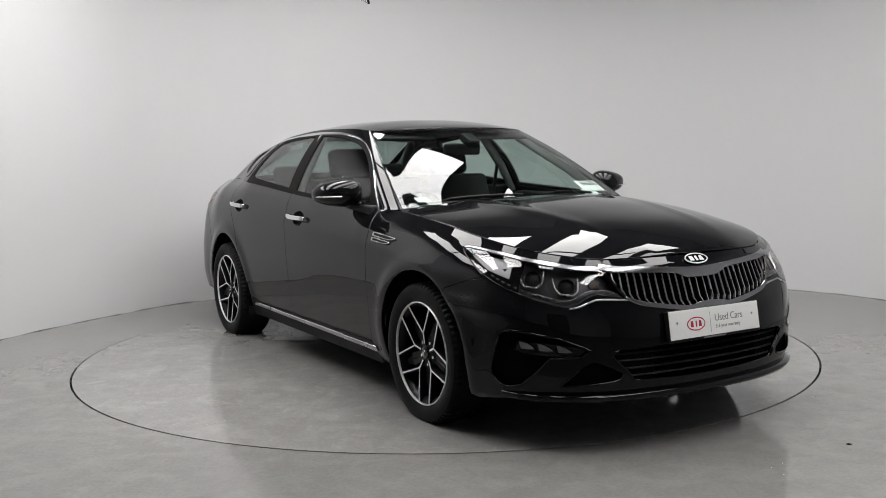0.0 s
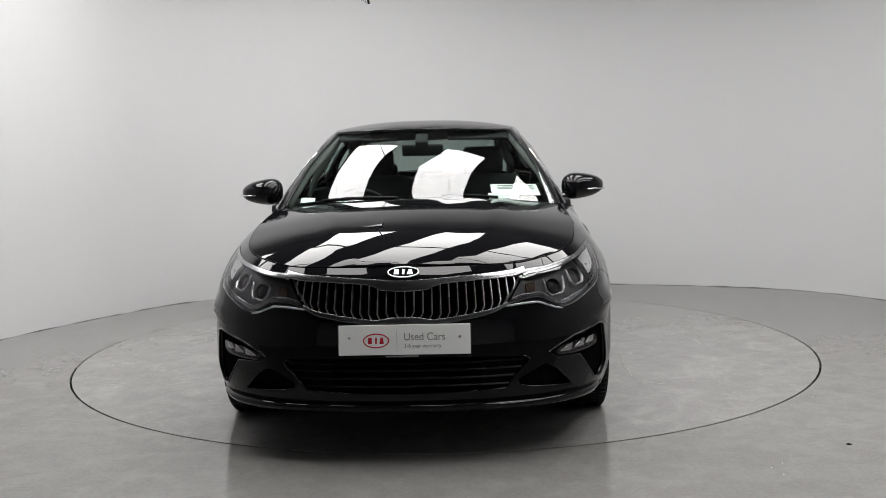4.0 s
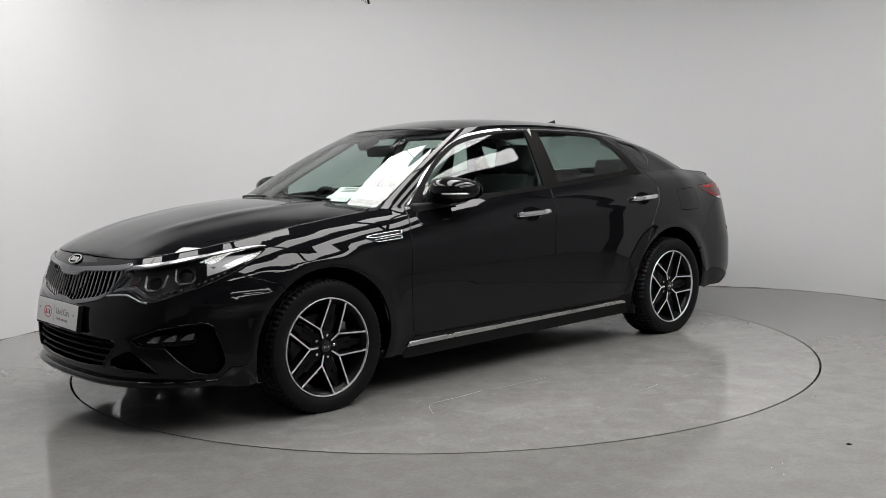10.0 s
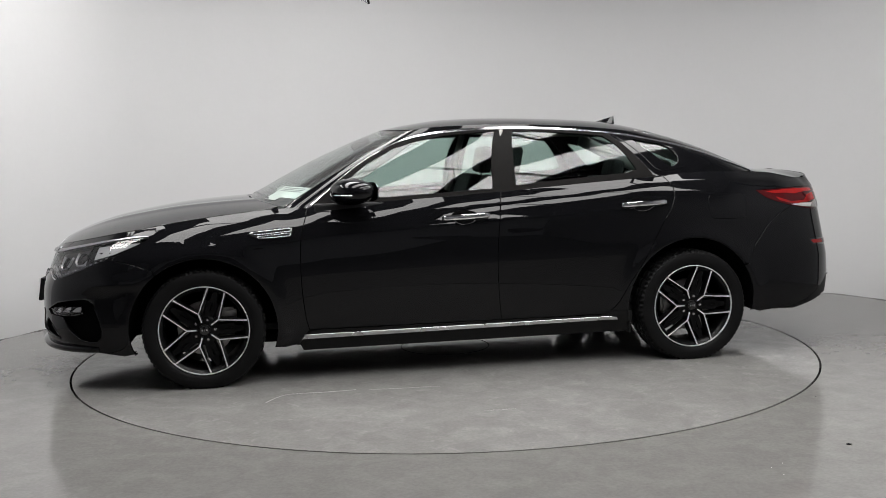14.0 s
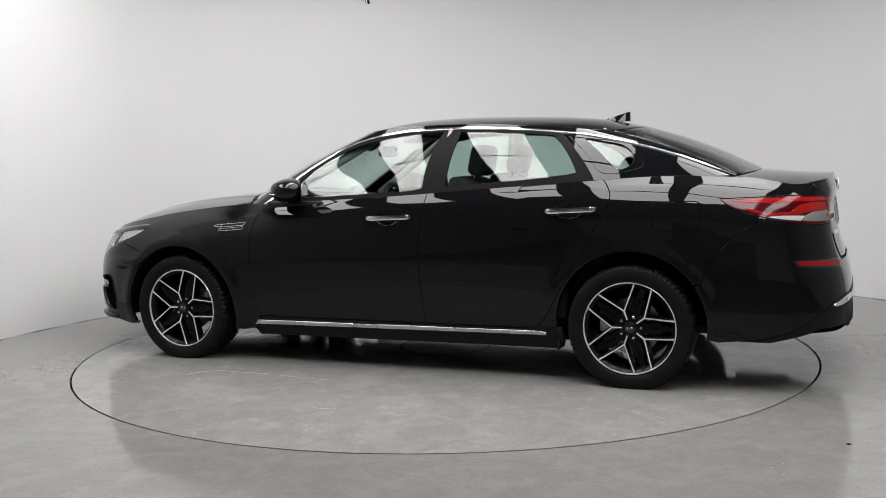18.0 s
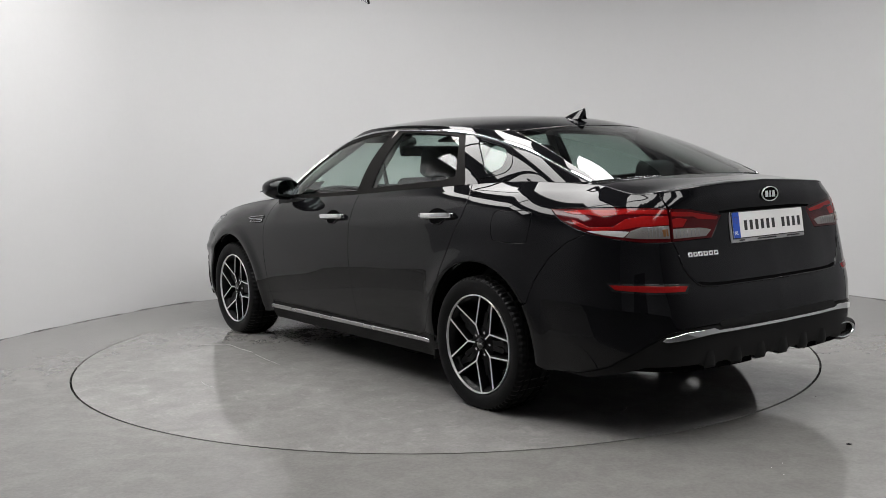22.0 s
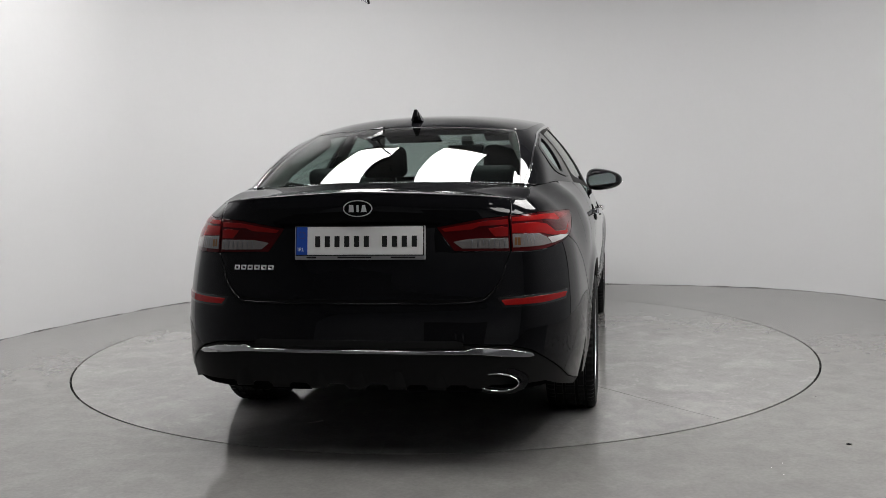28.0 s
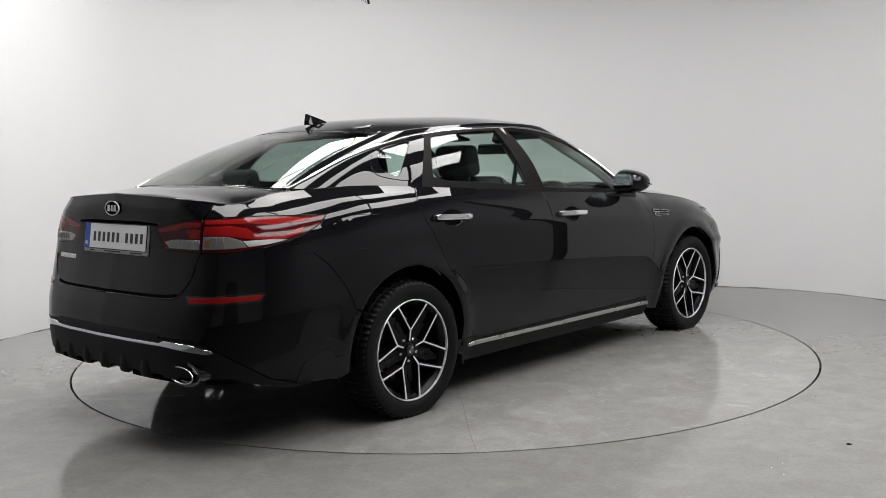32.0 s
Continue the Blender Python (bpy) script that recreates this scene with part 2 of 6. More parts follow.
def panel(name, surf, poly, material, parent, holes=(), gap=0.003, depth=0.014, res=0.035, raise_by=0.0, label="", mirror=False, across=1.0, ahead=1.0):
    """A sheet cut from a surface by an outline in the surface's two parameters, with a folded edge; across (a number,
    or a function of the outline's two parameters) and ahead scale only the shading normals, to steer reflections, and
    leave the shape as it is.
    """
    from mathutils import geometry
    outer = shrink(dense(poly, res), gap) if gap else dense(poly, res)
    loops = [outer] + [shrink(dense(h, res * 0.6), -gap) if gap else dense(h, res * 0.6) for h in holes]
    lo, hi = outer.min(0), outer.max(0)
    gx = np.arange(lo[0] + res / 2, hi[0], res)
    gy = np.arange(lo[1] + res / 2, hi[1], res)
    G = np.array([(a, b) for a in gx for b in gy]) if len(gx) and len(gy) else np.zeros((0, 2))
    if len(G):
        keep = inside(shrink(outer, res * 0.35), G)
        for h in loops[1:]:
            keep &= ~inside(shrink(h, -res * 0.35), G)
        G = G[keep]
    pts, edges = [], []
    for lp in loops:
        k = len(pts)
        pts += [tuple(p) for p in lp]
        edges += [(k + i, k + (i + 1) % len(lp)) for i in range(len(lp))]
    pts += [tuple(p) for p in G]
    v2, _, f2, _, _, _ = geometry.delaunay_2d_cdt([Vector(p) for p in pts], edges, [], 0, 1e-6)
    V = np.array([(v[0], v[1]) for v in v2])
    F = np.array([tuple(f) for f in f2 if len(f) == 3])
    cen = V[F].mean(1)
    ok = inside(outer, cen)
    for h in loops[1:]:
        ok &= ~inside(h, cen)
    F = F[ok]

    def at(q, lift=0.0):
        e = 1e-3
        P = surf(q[:, 0], q[:, 1])
        N = np.cross(surf(q[:, 0] + e, q[:, 1]) - surf(q[:, 0] - e, q[:, 1]), surf(q[:, 0], q[:, 1] + e) - surf(q[:, 0], q[:, 1] - e))
        N /= np.linalg.norm(N, axis=1)[:, None] + 1e-12
        N *= np.where(((P - np.array((0, 0, 0.62))) * N * (0.35, 1, 1)).sum(1) < 0, -1, 1)[:, None]
        return P + N * lift, N

    P, N = at(V, raise_by)
    tri = P[F]
    fn = np.cross(tri[:, 1] - tri[:, 0], tri[:, 2] - tri[:, 0])
    flip = (fn * N[F].mean(1)).sum(1) < 0
    F[flip] = F[flip][:, ::-1]
    verts, norms, faces = list(P), list(N), [tuple(int(i) for i in f) for f in F]
    for w, lp in enumerate(loops):
        A, NA = at(lp, raise_by)
        T = surf(*shrink(lp, -1e-3 if w == 0 else 1e-3).T) - surf(*lp.T)
        T -= NA * (T * NA).sum(1)[:, None]
        T /= np.linalg.norm(T, axis=1)[:, None] + 1e-12
        k, n = len(verts), len(lp)
        verts += list(A) + list(A + T * 0.0014 - NA * 0.0014) + list(A + T * 0.0018 - NA * depth)
        norms += list(NA) + list((NA + T) / 2 ** 0.5) + list(T)
        for i in range(n):
            j = (i + 1) % n
            for q in (0, n):
                f = (k + q + i, k + q + j, k + q + n + j, k + q + n + i)
                nf = np.cross(verts[f[1]] - verts[f[0]], verts[f[3]] - verts[f[0]])
                faces.append(f if nf @ (NA[i] * 0.2 + T[i]) * (1 if depth > 0 else -1) > 0 else f[::-1])
    # bend the shading normals sideways and lengthwise; the sheet's shape stays the same
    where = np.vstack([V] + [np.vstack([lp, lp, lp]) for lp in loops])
    normal_scale = across(where) if callable(across) else [across] * len(norms)
    obs = []
    for s in ((1, -1) if mirror else (1,)):
        vv = [(p[0], p[1] * s, p[2]) for p in verts]
        nn = [tuple(Vector((p[0] * ahead, p[1] * s * k, p[2])).normalized()) for p, k in zip(norms, normal_scale)]
        ff = faces if s == 1 else [f[::-1] for f in faces]
        obs.append(obj(name, vv, ff, material, parent, True, label, nn))
    return obs if mirror else obs[0]
# ---- the studio ----
def wall_line():
    """Plan of the coved wall behind the turntable, round to the open side."""
    return catmull([(-4.6, -9.0), (-4.45, -6.0), (-4.1, -3.0), (-3.65, -0.9), (-3.15, 0.56), (-2.94, 1.05), (-2.67, 1.56), (-2.36, 2.06),
                    (-1.95, 2.38), (-1.4, 2.58), (-0.6, 2.76), (0.4, 2.84), (1.47, 2.77), (2.05, 2.60), (2.61, 2.38), (3.03, 2.12), (3.36, 1.75),
                    (3.54, 1.42), (3.85, 0.6), (4.1, -0.8), (4.3, -3.0), (4.5, -6.0), (4.6, -9.0)], 10)


ROOM_H = 4.0
WALL_END = {-1: -0.3, 1: 0.0}  # out of view, where white gives way to dark walls, set by the car's reflections


def build_room():
    full = wall_line()
    line = full[[i for i in range(len(full)) if full[i, 1] > WALL_END[-1 if full[i, 0] < 0 else 1]]]
    # inner face with a small rough skirting line at the floor, outer face 0.15 m behind
    zs = [0.0, 0.012, 0.03, 0.4, 1.0, 1.6, 2.2, 2.8, ROOM_H]
    d = np.gradient(line, axis=0)
    nrm = np.stack([-d[:, 1], d[:, 0]], 1) / np.hypot(d[:, 0], d[:, 1])[:, None]
    verts, faces, n = [], [], len(zs)
    for i, p in enumerate(line):
        for z in zs:
            w = 0.004 * noise.noise(Vector((p[0] * 9, p[1] * 9, z * 3))) if z < 0.02 else 0.0
            verts.append((p[0] + nrm[i, 0] * w, p[1] + nrm[i, 1] * w, z))
    m = len(line)
    for i in range(m - 1):
        for k in range(n - 1):
            faces.append((i * n + k, i * n + k + 1, (i + 1) * n + k + 1, (i + 1) * n + k))
    base = len(verts)
    for i, p in enumerate(line):
        q = p + nrm[i] * 0.15
        verts += [(q[0], q[1], 0), (q[0], q[1], ROOM_H)]
    for i in range(m - 1):
        faces.append((base + 2 * i, base + 2 * i + 2, base + 2 * i + 3, base + 2 * i + 1))
    w = obj("wall_coved", verts, faces, WALLPAINT)
    tagged(w, "white painted curved studio wall with a rough lower edge", "wall", kind="structure")
    # unseen dark walls, added so the car's flanks reflect less light
    for side in (-1, 1):
        run = [p for p in full if p[1] <= WALL_END[side] + 0.12 and p[0] * side > 0]
        verts, faces = [], []
        for p in run:
            for dx in (0.0, 0.15):
                verts += [(p[0] + side * dx, p[1], 0.0), (p[0] + side * dx, p[1], ROOM_H)]
        for i in range(len(run) - 1):
            for a, b2 in ((0, 1), (3, 2)):
                faces.append((4 * i + a, 4 * i + b2, 4 * i + 4 + b2, 4 * i + 4 + a))
        sw = obj("wall_side", verts, faces, DARKWALL, None, False)
        tagged(sw, "unseen dark side wall that keeps the car's reflections dark", "wall", kind="structure")
    # unseen wall, kept pale to brighten the tail's reflections and the shaded floor
    b = part("wall_entrance", box_bm((9.6, 0.15, ROOM_H), (0, -9.05, ROOM_H / 2)), ENTRYWALL, None)
    tagged(b, "unseen pale wall behind the camera that brightens the car's reflections", "wall", kind="structure")
    # made-up door out of view, there to break up the reflections
    door = part("reflection_door", box_bm((2.3, 0.03, 2.2), (-0.9, -8.955, 1.1), bevel=0.006), DOORMAT, None)
    tagged(door, "made-up dark grey double door that breaks up the car's reflections", "door", kind="structure")
    for dx in (-0.56, 0.56):
        part("door_leaf", box_bm((1.05, 0.03, 2.08), (-0.9 + dx, -8.93, 1.08), bevel=0.012), DOORMAT, door)
        part("door_handle", box_bm((0.03, 0.05, 0.30), (-0.9 + dx * 0.16, -8.90, 1.05), bevel=0.008), SATIN, door)
    c = part("ceiling", box_bm((9.8, 12.6, 0.12), (0, -2.95, ROOM_H + 0.06)), DARKCEIL, None)
    tagged(c, "dark painted studio ceiling", "ceiling", kind="structure")
    # floor with a round opening for the turntable
    seg = 180
    verts, faces = [], []
    R0 = DISC_R + 0.012
    ring = [(math.cos(2 * math.pi * i / seg), math.sin(2 * math.pi * i / seg)) for i in range(seg)]
    for cx, cy in ring:
        verts.append((R0 * cx, R0 * cy, 0))
    for cx, cy in ring:
        verts.append((R0 * cx, R0 * cy, -0.05))
    for cx, cy in ring:
        k = min(4.75 / max(abs(cx), 1e-6), (3.1 if cy > 0 else 9.1) / max(abs(cy), 1e-6))
        verts.append((cx * k, cy * k, 0))
    for i in range(seg):
        j = (i + 1) % seg
        faces.append((i, 2 * seg + i, 2 * seg + j, j))
        faces.append((i, j, seg + j, seg + i))
    k = len(verts)
    verts += [(4.75, 3.1, 0), (-4.75, 3.1, 0), (-4.75, -9.1, 0), (4.75, -9.1, 0)]
    for cxy in range(4):
        cx, cy, _ = verts[k + cxy]
        best = sorted(range(seg), key=lambda i: (verts[2 * seg + i][0] - cx) ** 2 + (verts[2 * seg + i][1] - cy) ** 2)[:2]
        a, b2 = sorted(best)
        if b2 - a > 1:
            a, b2 = b2, a
        faces.append((2 * seg + a, k + cxy, 2 * seg + b2))
    f = obj("floor", verts, faces, FLOORM, None, False)
    tagged(f, "grey polished resin floor, scuffed and mottled", "floor", kind="structure")
    # dark sheet added out of view to darken what the doors reflect
    dark_sheet = part("floor_unseen_dark", box_bm((9.2, 6.0, 0.008), (0, -6.02, 0.0)), DARKFLOOR, None)
    tagged(dark_sheet, "unseen dark floor sheet that keeps the car's reflections dark", "floor", kind="structure")
    pit = obj("turntable_pit", [(R0 * 1.02 * cx, R0 * 1.02 * cy, -0.05) for cx, cy in ring], [tuple(range(seg))], GAP, None, False)
    tagged(pit, "black gap under the rim of the turntable", "pit", kind="structure")


def build_turntable():
    root = tagged(new("turntable"), "round grey resin car turntable set flush in the floor", "turntable")
    seg = 180
    verts = [(DISC_R * math.cos(2 * math.pi * i / seg), DISC_R * math.sin(2 * math.pi * i / seg), 0.0) for i in range(seg)]
    verts += [(x, y, -0.045) for x, y, _ in verts]
    faces = [tuple(range(seg)), tuple(range(2 * seg - 1, seg - 1, -1))]
    faces += [(i, seg + i, seg + (i + 1) % seg, (i + 1) % seg) for i in range(seg)]
    obj("disc", verts, faces, DISCM, root, False)
    # painted-over joints, the pivot cover and a long pale scratch
    for a, r0, r1 in ((224.6, 0.9, 2.24),):
        c, sn = math.cos(radians(a)), math.sin(radians(a))
        tube("joint_line", [(r * c + 0.004 * math.sin(9 * r), r * sn, 0.0003) for r in np.linspace(r0, r1, 14)], 0.0011, CRACK, root, 5, 1.0)
    ringp = [(0.285 * math.cos(a), 0.285 * math.sin(a), 0.0003) for a in np.linspace(0, 2 * math.pi, 60, endpoint=False)]
    tube("pivot_cover_edge", ringp, 0.0022, GAP, root, 5, cyclic=True)
    for pts, r in (([(1.145, 1.20), (1.09, 1.11), (1.036, 1.055), (0.97, 1.045), (0.84, 1.05), (0.67, 1.04)], 0.0035), ([(0.60, 1.055), (0.45, 1.07), (0.22, 1.08)], 0.0025),
                   ([(-1.845, 0.315), (-1.83, 0.28), (-1.805, 0.255)], 0.002), ([(0.951, -1.883), (0.94, -1.82), (0.927, -1.76)], 0.002), ([(0.10, 1.62), (0.02, 1.63), (-0.06, 1.62)], 0.0025)):
        line = [(p[0], p[1], 0.0002) for p in catmull(pts, 5)]
        tube("scratch", line, r * 0.55, SCUFF, root, 6, 1.0, "pale scratch")
    return root


def build_clutter():
    for k, (x, y, w) in enumerate(((1.663, -2.271, 0.024), (1.252, -2.54, 0.007), (1.312, -2.489, 0.006), (1.27, -2.62, 0.006), (1.83, -1.49, 0.008), (2.62, 1.35, 0.008))):
        bm = bmesh.new()
        bmesh.ops.create_icosphere(bm, subdivisions=1, radius=1.0)
        for v in bm.verts:
            v.co *= 0.8 + 0.4 * random.random()
        bmesh.ops.scale(bm, vec=(w * 0.5, w * 0.3, w * 0.12), verts=bm.verts)
        bmesh.ops.transform(bm, matrix=pose(x, y, w * 0.09, 0, 0, 40 * k), verts=bm.verts)
        ob = part("debris", bm, GAP if k in (0, 4, 5) else PAPER, None)
        tagged(ob, "small dark crumb of dirt on the floor" if k in (0, 4, 5) else "small white paint fleck on the floor", "debris", "crumbs on the floor")
    # rough dark crack where the wall meets the floor
    line = wall_line()
    d = np.gradient(line, axis=0)
    nrm = np.stack([d[:, 1], -d[:, 0]], 1) / np.hypot(d[:, 0], d[:, 1])[:, None]
    verts, faces = [], []
    fine = np.array([np.interp(np.linspace(0, len(line) - 1, 1400), np.arange(len(line)), c) for c in (line[:, 0], line[:, 1], nrm[:, 0], nrm[:, 1])]).T
    for i, (x, y, nx, ny) in enumerate(fine):
        w = max(0.0, 0.5 + noise.noise(Vector((x * 5, y * 5, 0)))) * 0.008 * (0.6 + 0.4 * random.random())
        verts += [(x + nx * (0.003 + w), y + ny * (0.003 + w), 0.0012), (x + nx * 0.0045, y + ny * 0.0045, 0.0015 + w * 0.7)]
    for i in range(len(fine) - 1):
        faces.append((2 * i, 2 * i + 2, 2 * i + 3, 2 * i + 1))
    j = obj("wall_joint", verts, faces, CRACK, None, False)
    tagged(j, "rough dark crack along the foot of the curved wall", "joint", kind="structure")
    # studio lamp guessed from one corner, placed to fit the camera's view; the corner of its flap reaches lowest
    lamp = tagged(new("studio_spotlight"), "black studio spotlight with a hinged flap hung from the ceiling", "spotlight")
    lamp.matrix_basis = pose(-0.587, 1.016, 2.518)
    part("lamp_body", box_bm((0.14, 0.12, 0.10), (0, 0, 0.06), (0, 18, 0), 0.015), BLACKPL, lamp)
    part("lamp_yoke", box_bm((0.02, 0.16, 0.10), (0, 0, 0.14), (0, 0, 0), 0.01), BLACKPL, lamp)
    tube("hanging_rod", [(0, 0, 0.19), (0, 0, ROOM_H - 2.518)], 0.008, BLACKPL, lamp, 10)
    flat_pts = [(0.085, -0.172), (0.072, -0.06), (-0.08, -0.03), (-0.14, -0.075)]
    verts = [(x, -0.02, z) for x, z in flat_pts] + [(x, -0.012, z) for x, z in flat_pts]
    obj("lamp_flap", verts, [(0, 1, 2, 3), (7, 6, 5, 4), (0, 4, 5, 1), (1, 5, 6, 2), (2, 6, 7, 3), (3, 7, 4, 0)], SATIN, lamp, False, "grey metal flap")
    tube("flap_edge", [(0.086, -0.016, -0.174), (0.078, -0.016, -0.11), (0.068, -0.016, -0.055)], 0.010, BLACKPL, lamp, 6)


def led_panel(x, y, z, rz, w, l, tilt=0.0):
    root = tagged(new("ceiling_light"), "flat white LED light panel hung in a black frame", "ceiling light", "studio light panels")
    root.matrix_basis = pose(x, y, z, tilt, 0, rz)
    part("diffuser", box_bm((w, l, 0.01), (0, 0, 0)), LED, root, "glowing white diffuser")
    for sx in (-1, 1):
        part("frame_rail", box_bm((0.02, l + 0.04, 0.05), (sx * (w / 2 + 0.01), 0, 0.018), bevel=0.003), BLACKPL, root)
        part("frame_rail", box_bm((w, 0.02, 0.05), (0, sx * (l / 2 + 0.01), 0.018), bevel=0.003), BLACKPL, root)
    part("back_plate", box_bm((w, l, 0.006), (0, 0, 0.03)), BLACKPL, root)
    for sx in (-1, 1):
        for sy in (-1, 1):
            tube("hanging_wire", [(sx * w * 0.4, sy * l * 0.45, 0.03), (sx * w * 0.4, sy * l * 0.45, ROOM_H - z)], 0.002, BLACKPL, root, 6)
    return root


build_room()
turntable = build_turntable()
build_clutter()
LIGHT_TURN = -22
# strips of three panels each, side by side over the turntable
# the last strip, farthest right, is added to brighten the right wall
for across, first, last in ((-2.41, 1, 3), (-1.25, 0, 3), (-0.09, 0, 3), (1.07, 0, 3), (2.23, 0, 3), (3.39, 1, 4)):
    for k in range(first, last):
        at = pose(0, 0, 0, 0, 0, LIGHT_TURN) @ Vector((across, 0.54 - 1.37 * k, 0))
        led_panel(at.x, at.y, 3.4, LIGHT_TURN, 0.58, 1.30)
# ---- the car's skin: x forward, y to its left, z up, origin on the ground midway between the axles ----
AXLE, TYRE_R, HUB_Z = 1.4025, 0.331, 0.316
PLAN = catmull([(2.362, 0), (2.352, 0.2), (2.322, 0.4), (2.252, 0.586), (2.125, 0.744), (1.945, 0.847), (1.7, 0.894), (1.4, 0.909), (1.0, 0.908),
                (0.5, 0.908), (0, 0.908), (-0.5, 0.908), (-1.0, 0.908), (-1.4, 0.905), (-1.8, 0.887), (-2.1, 0.858), (-2.30, 0.775), (-2.42, 0.62),
                (-2.465, 0.36), (-2.478, 0)], 40)
PLAN_S = np.concatenate([[0], np.cumsum(np.hypot(*np.diff(PLAN, axis=0).T))])
# the side's stations keep their arc lengths whatever the shape of the front corner
PLAN_S = PLAN_S - 0.0113 * np.clip(PLAN_S / 1.5648, 0, 1)
PLAN_N = np.gradient(PLAN, axis=0)
PLAN_N = np.stack([-PLAN_N[:, 1], PLAN_N[:, 0]], 1) / np.hypot(PLAN_N[:, 0], PLAN_N[:, 1])[:, None]
PLAN_N = -PLAN_N if PLAN_N[0, 0] < 0 else PLAN_N
S_END = PLAN_S[-1]
Z0 = 0.15


def sx(x):
    """Arc length round the plan at the side's station x."""
    return np.interp(-np.asarray(x, float), -PLAN[:, 0], PLAN_S)


def sfy(y):
    return np.interp(y, PLAN[:220, 1], PLAN_S[:220])


STATIONS = (0.0, 0.45, float(sx(2.14)), float(sx(1.9)), float(sx(1.4)), float(sx(1.0)), float(sx(0.7)), float(sx(0.0)), float(sx(-1.0)),
            float(sx(-1.6)), float(sx(-2.0)), float(sx(-2.3)), S_END - 0.45, S_END)
TOP_Z = smooth1d(STATIONS, (0.785, 0.785, 0.812, 0.845, 0.918, 0.958, 0.972, 1.005, 1.07, 1.10, 1.086, 1.046, 1.070, 1.090))
Q = (0, 0.15, 0.3, 0.45, 0.6, 0.75, 0.85, 0.93, 1.0)
PROFILES = [smooth1d(Q, p) for p in (
    (0.05, 0.015, 0.0, 0.0, 0.006, 0.035, 0.058, 0.082, 0.125),
    (0.05, 0.015, 0.0, 0.0, 0.006, 0.035, 0.058, 0.082, 0.125),
    (0.06, 0.015, 0.0, 0.0, 0.004, 0.025, 0.055, 0.09, 0.145),
    (0.06, 0.02, 0.0, 0.0, 0.0, 0.012, 0.045, 0.09, 0.15),
    (0.06, 0.025, 0.005, 0.0, 0.0, 0.008, 0.04, 0.085, 0.15),
    (0.09, 0.045, 0.02, 0.008, 0.0, 0.005, 0.035, 0.08, 0.15),
    (0.095, 0.05, 0.025, 0.01, 0.0, 0.002, 0.022, 0.055, 0.105),
    (0.095, 0.05, 0.025, 0.01, 0.0, 0.0, 0.014, 0.035, 0.067),
    (0.095, 0.05, 0.022, 0.008, 0.0, 0.0, 0.014, 0.040, 0.086),
    (0.06, 0.025, 0.005, 0.0, 0.0, 0.006, 0.032, 0.080, 0.165),
    (0.06, 0.02, 0.0, 0.0, 0.010, 0.032, 0.068, 0.128, 0.222),
    (0.06, 0.02, 0.0, 0.0, 0.018, 0.042, 0.062, 0.098, 0.165),
    (0.04, -0.002, -0.012, 0.002, 0.043, 0.074, 0.084, 0.082, 0.108),
    (0.04, -0.002, -0.012, 0.002, 0.048, 0.084, 0.092, 0.080, 0.100))]


def lower(s, z):
    """Point of the lower body at arc length s round the plan (negative: the right side) and height z."""
    s, z = np.asarray(s, float), np.asarray(z, float)
    side = np.where(s < 0, -1.0, 1.0)
    a = np.clip(np.abs(s), 0, S_END)
    q = (z - Z0) / (TOP_Z(a) - Z0)
    over = np.maximum(q - 1, 0)
    off = np.zeros(np.broadcast(s, z).shape)
    st = np.array(STATIONS)
    k = np.clip(np.searchsorted(st, a, side="right") - 1, 0, len(st) - 2)
    f = (a - st[k]) / (st[k + 1] - st[k])
    f = f * f * (3 - 2 * f)
    for i in range(len(st)):
        w = np.where(k == i, 1 - f, 0) + np.where(k + 1 == i, f, 0)
        off = off + w * PROFILES[i](q)
    off = off + over * 0.9
    bx, by = np.interp(a, PLAN_S, PLAN[:, 0]), np.interp(a, PLAN_S, PLAN[:, 1])
    nx, ny = np.interp(a, PLAN_S, PLAN_N[:, 0]), np.interp(a, PLAN_S, PLAN_N[:, 1])
    # the flares over the wheels and the shoulder crease along the doors
    for ax in (AXLE, -AXLE):
        d = np.hypot(bx - ax, z - HUB_Z)
        off = off - np.where(np.abs(s) < S_END, 0.012 * np.exp(-((d - 0.415) / 0.05) ** 2) * (ny > 0.8), 0)
    off = off - 0.004 * np.exp(-((z - (0.845 - 0.045 * bx)) / 0.028) ** 2) * np.clip((0.95 - bx) * 2, 0, 1) * np.clip((bx + 1.35) * 2.5, 0, 1)
    off = off - 0.020 * np.exp(-((a - 1.10) / 0.17) ** 2) * np.exp(-((z - 0.590 - 0.10 * (a - 1.10)) / 0.034) ** 2)
    return np.stack([bx - nx * off, (by - ny * off) * side, z + 0 * off], -1)


# edge of bonnet and boot against the sides
_e = np.array([lower(s, TOP_Z(s)) for s in np.linspace(0, S_END, 500)])
_front, _rear = _e[_e[:, 0] > 0.7], _e[_e[:, 0] < -1.6]


def edge_at(x, tab):
    o = np.argsort(tab[:, 0])
    return np.interp(x, tab[o, 0], tab[o, 1]), np.interp(x, tab[o, 0], tab[o, 2])


HOOD_Z = smooth1d((0.8, 1.16, 1.36, 1.55, 1.74, 1.93, 2.08, 2.17, 2.25), (1.02, 1.012, 1.0, 0.982, 0.953, 0.915, 0.868, 0.83, 0.785))


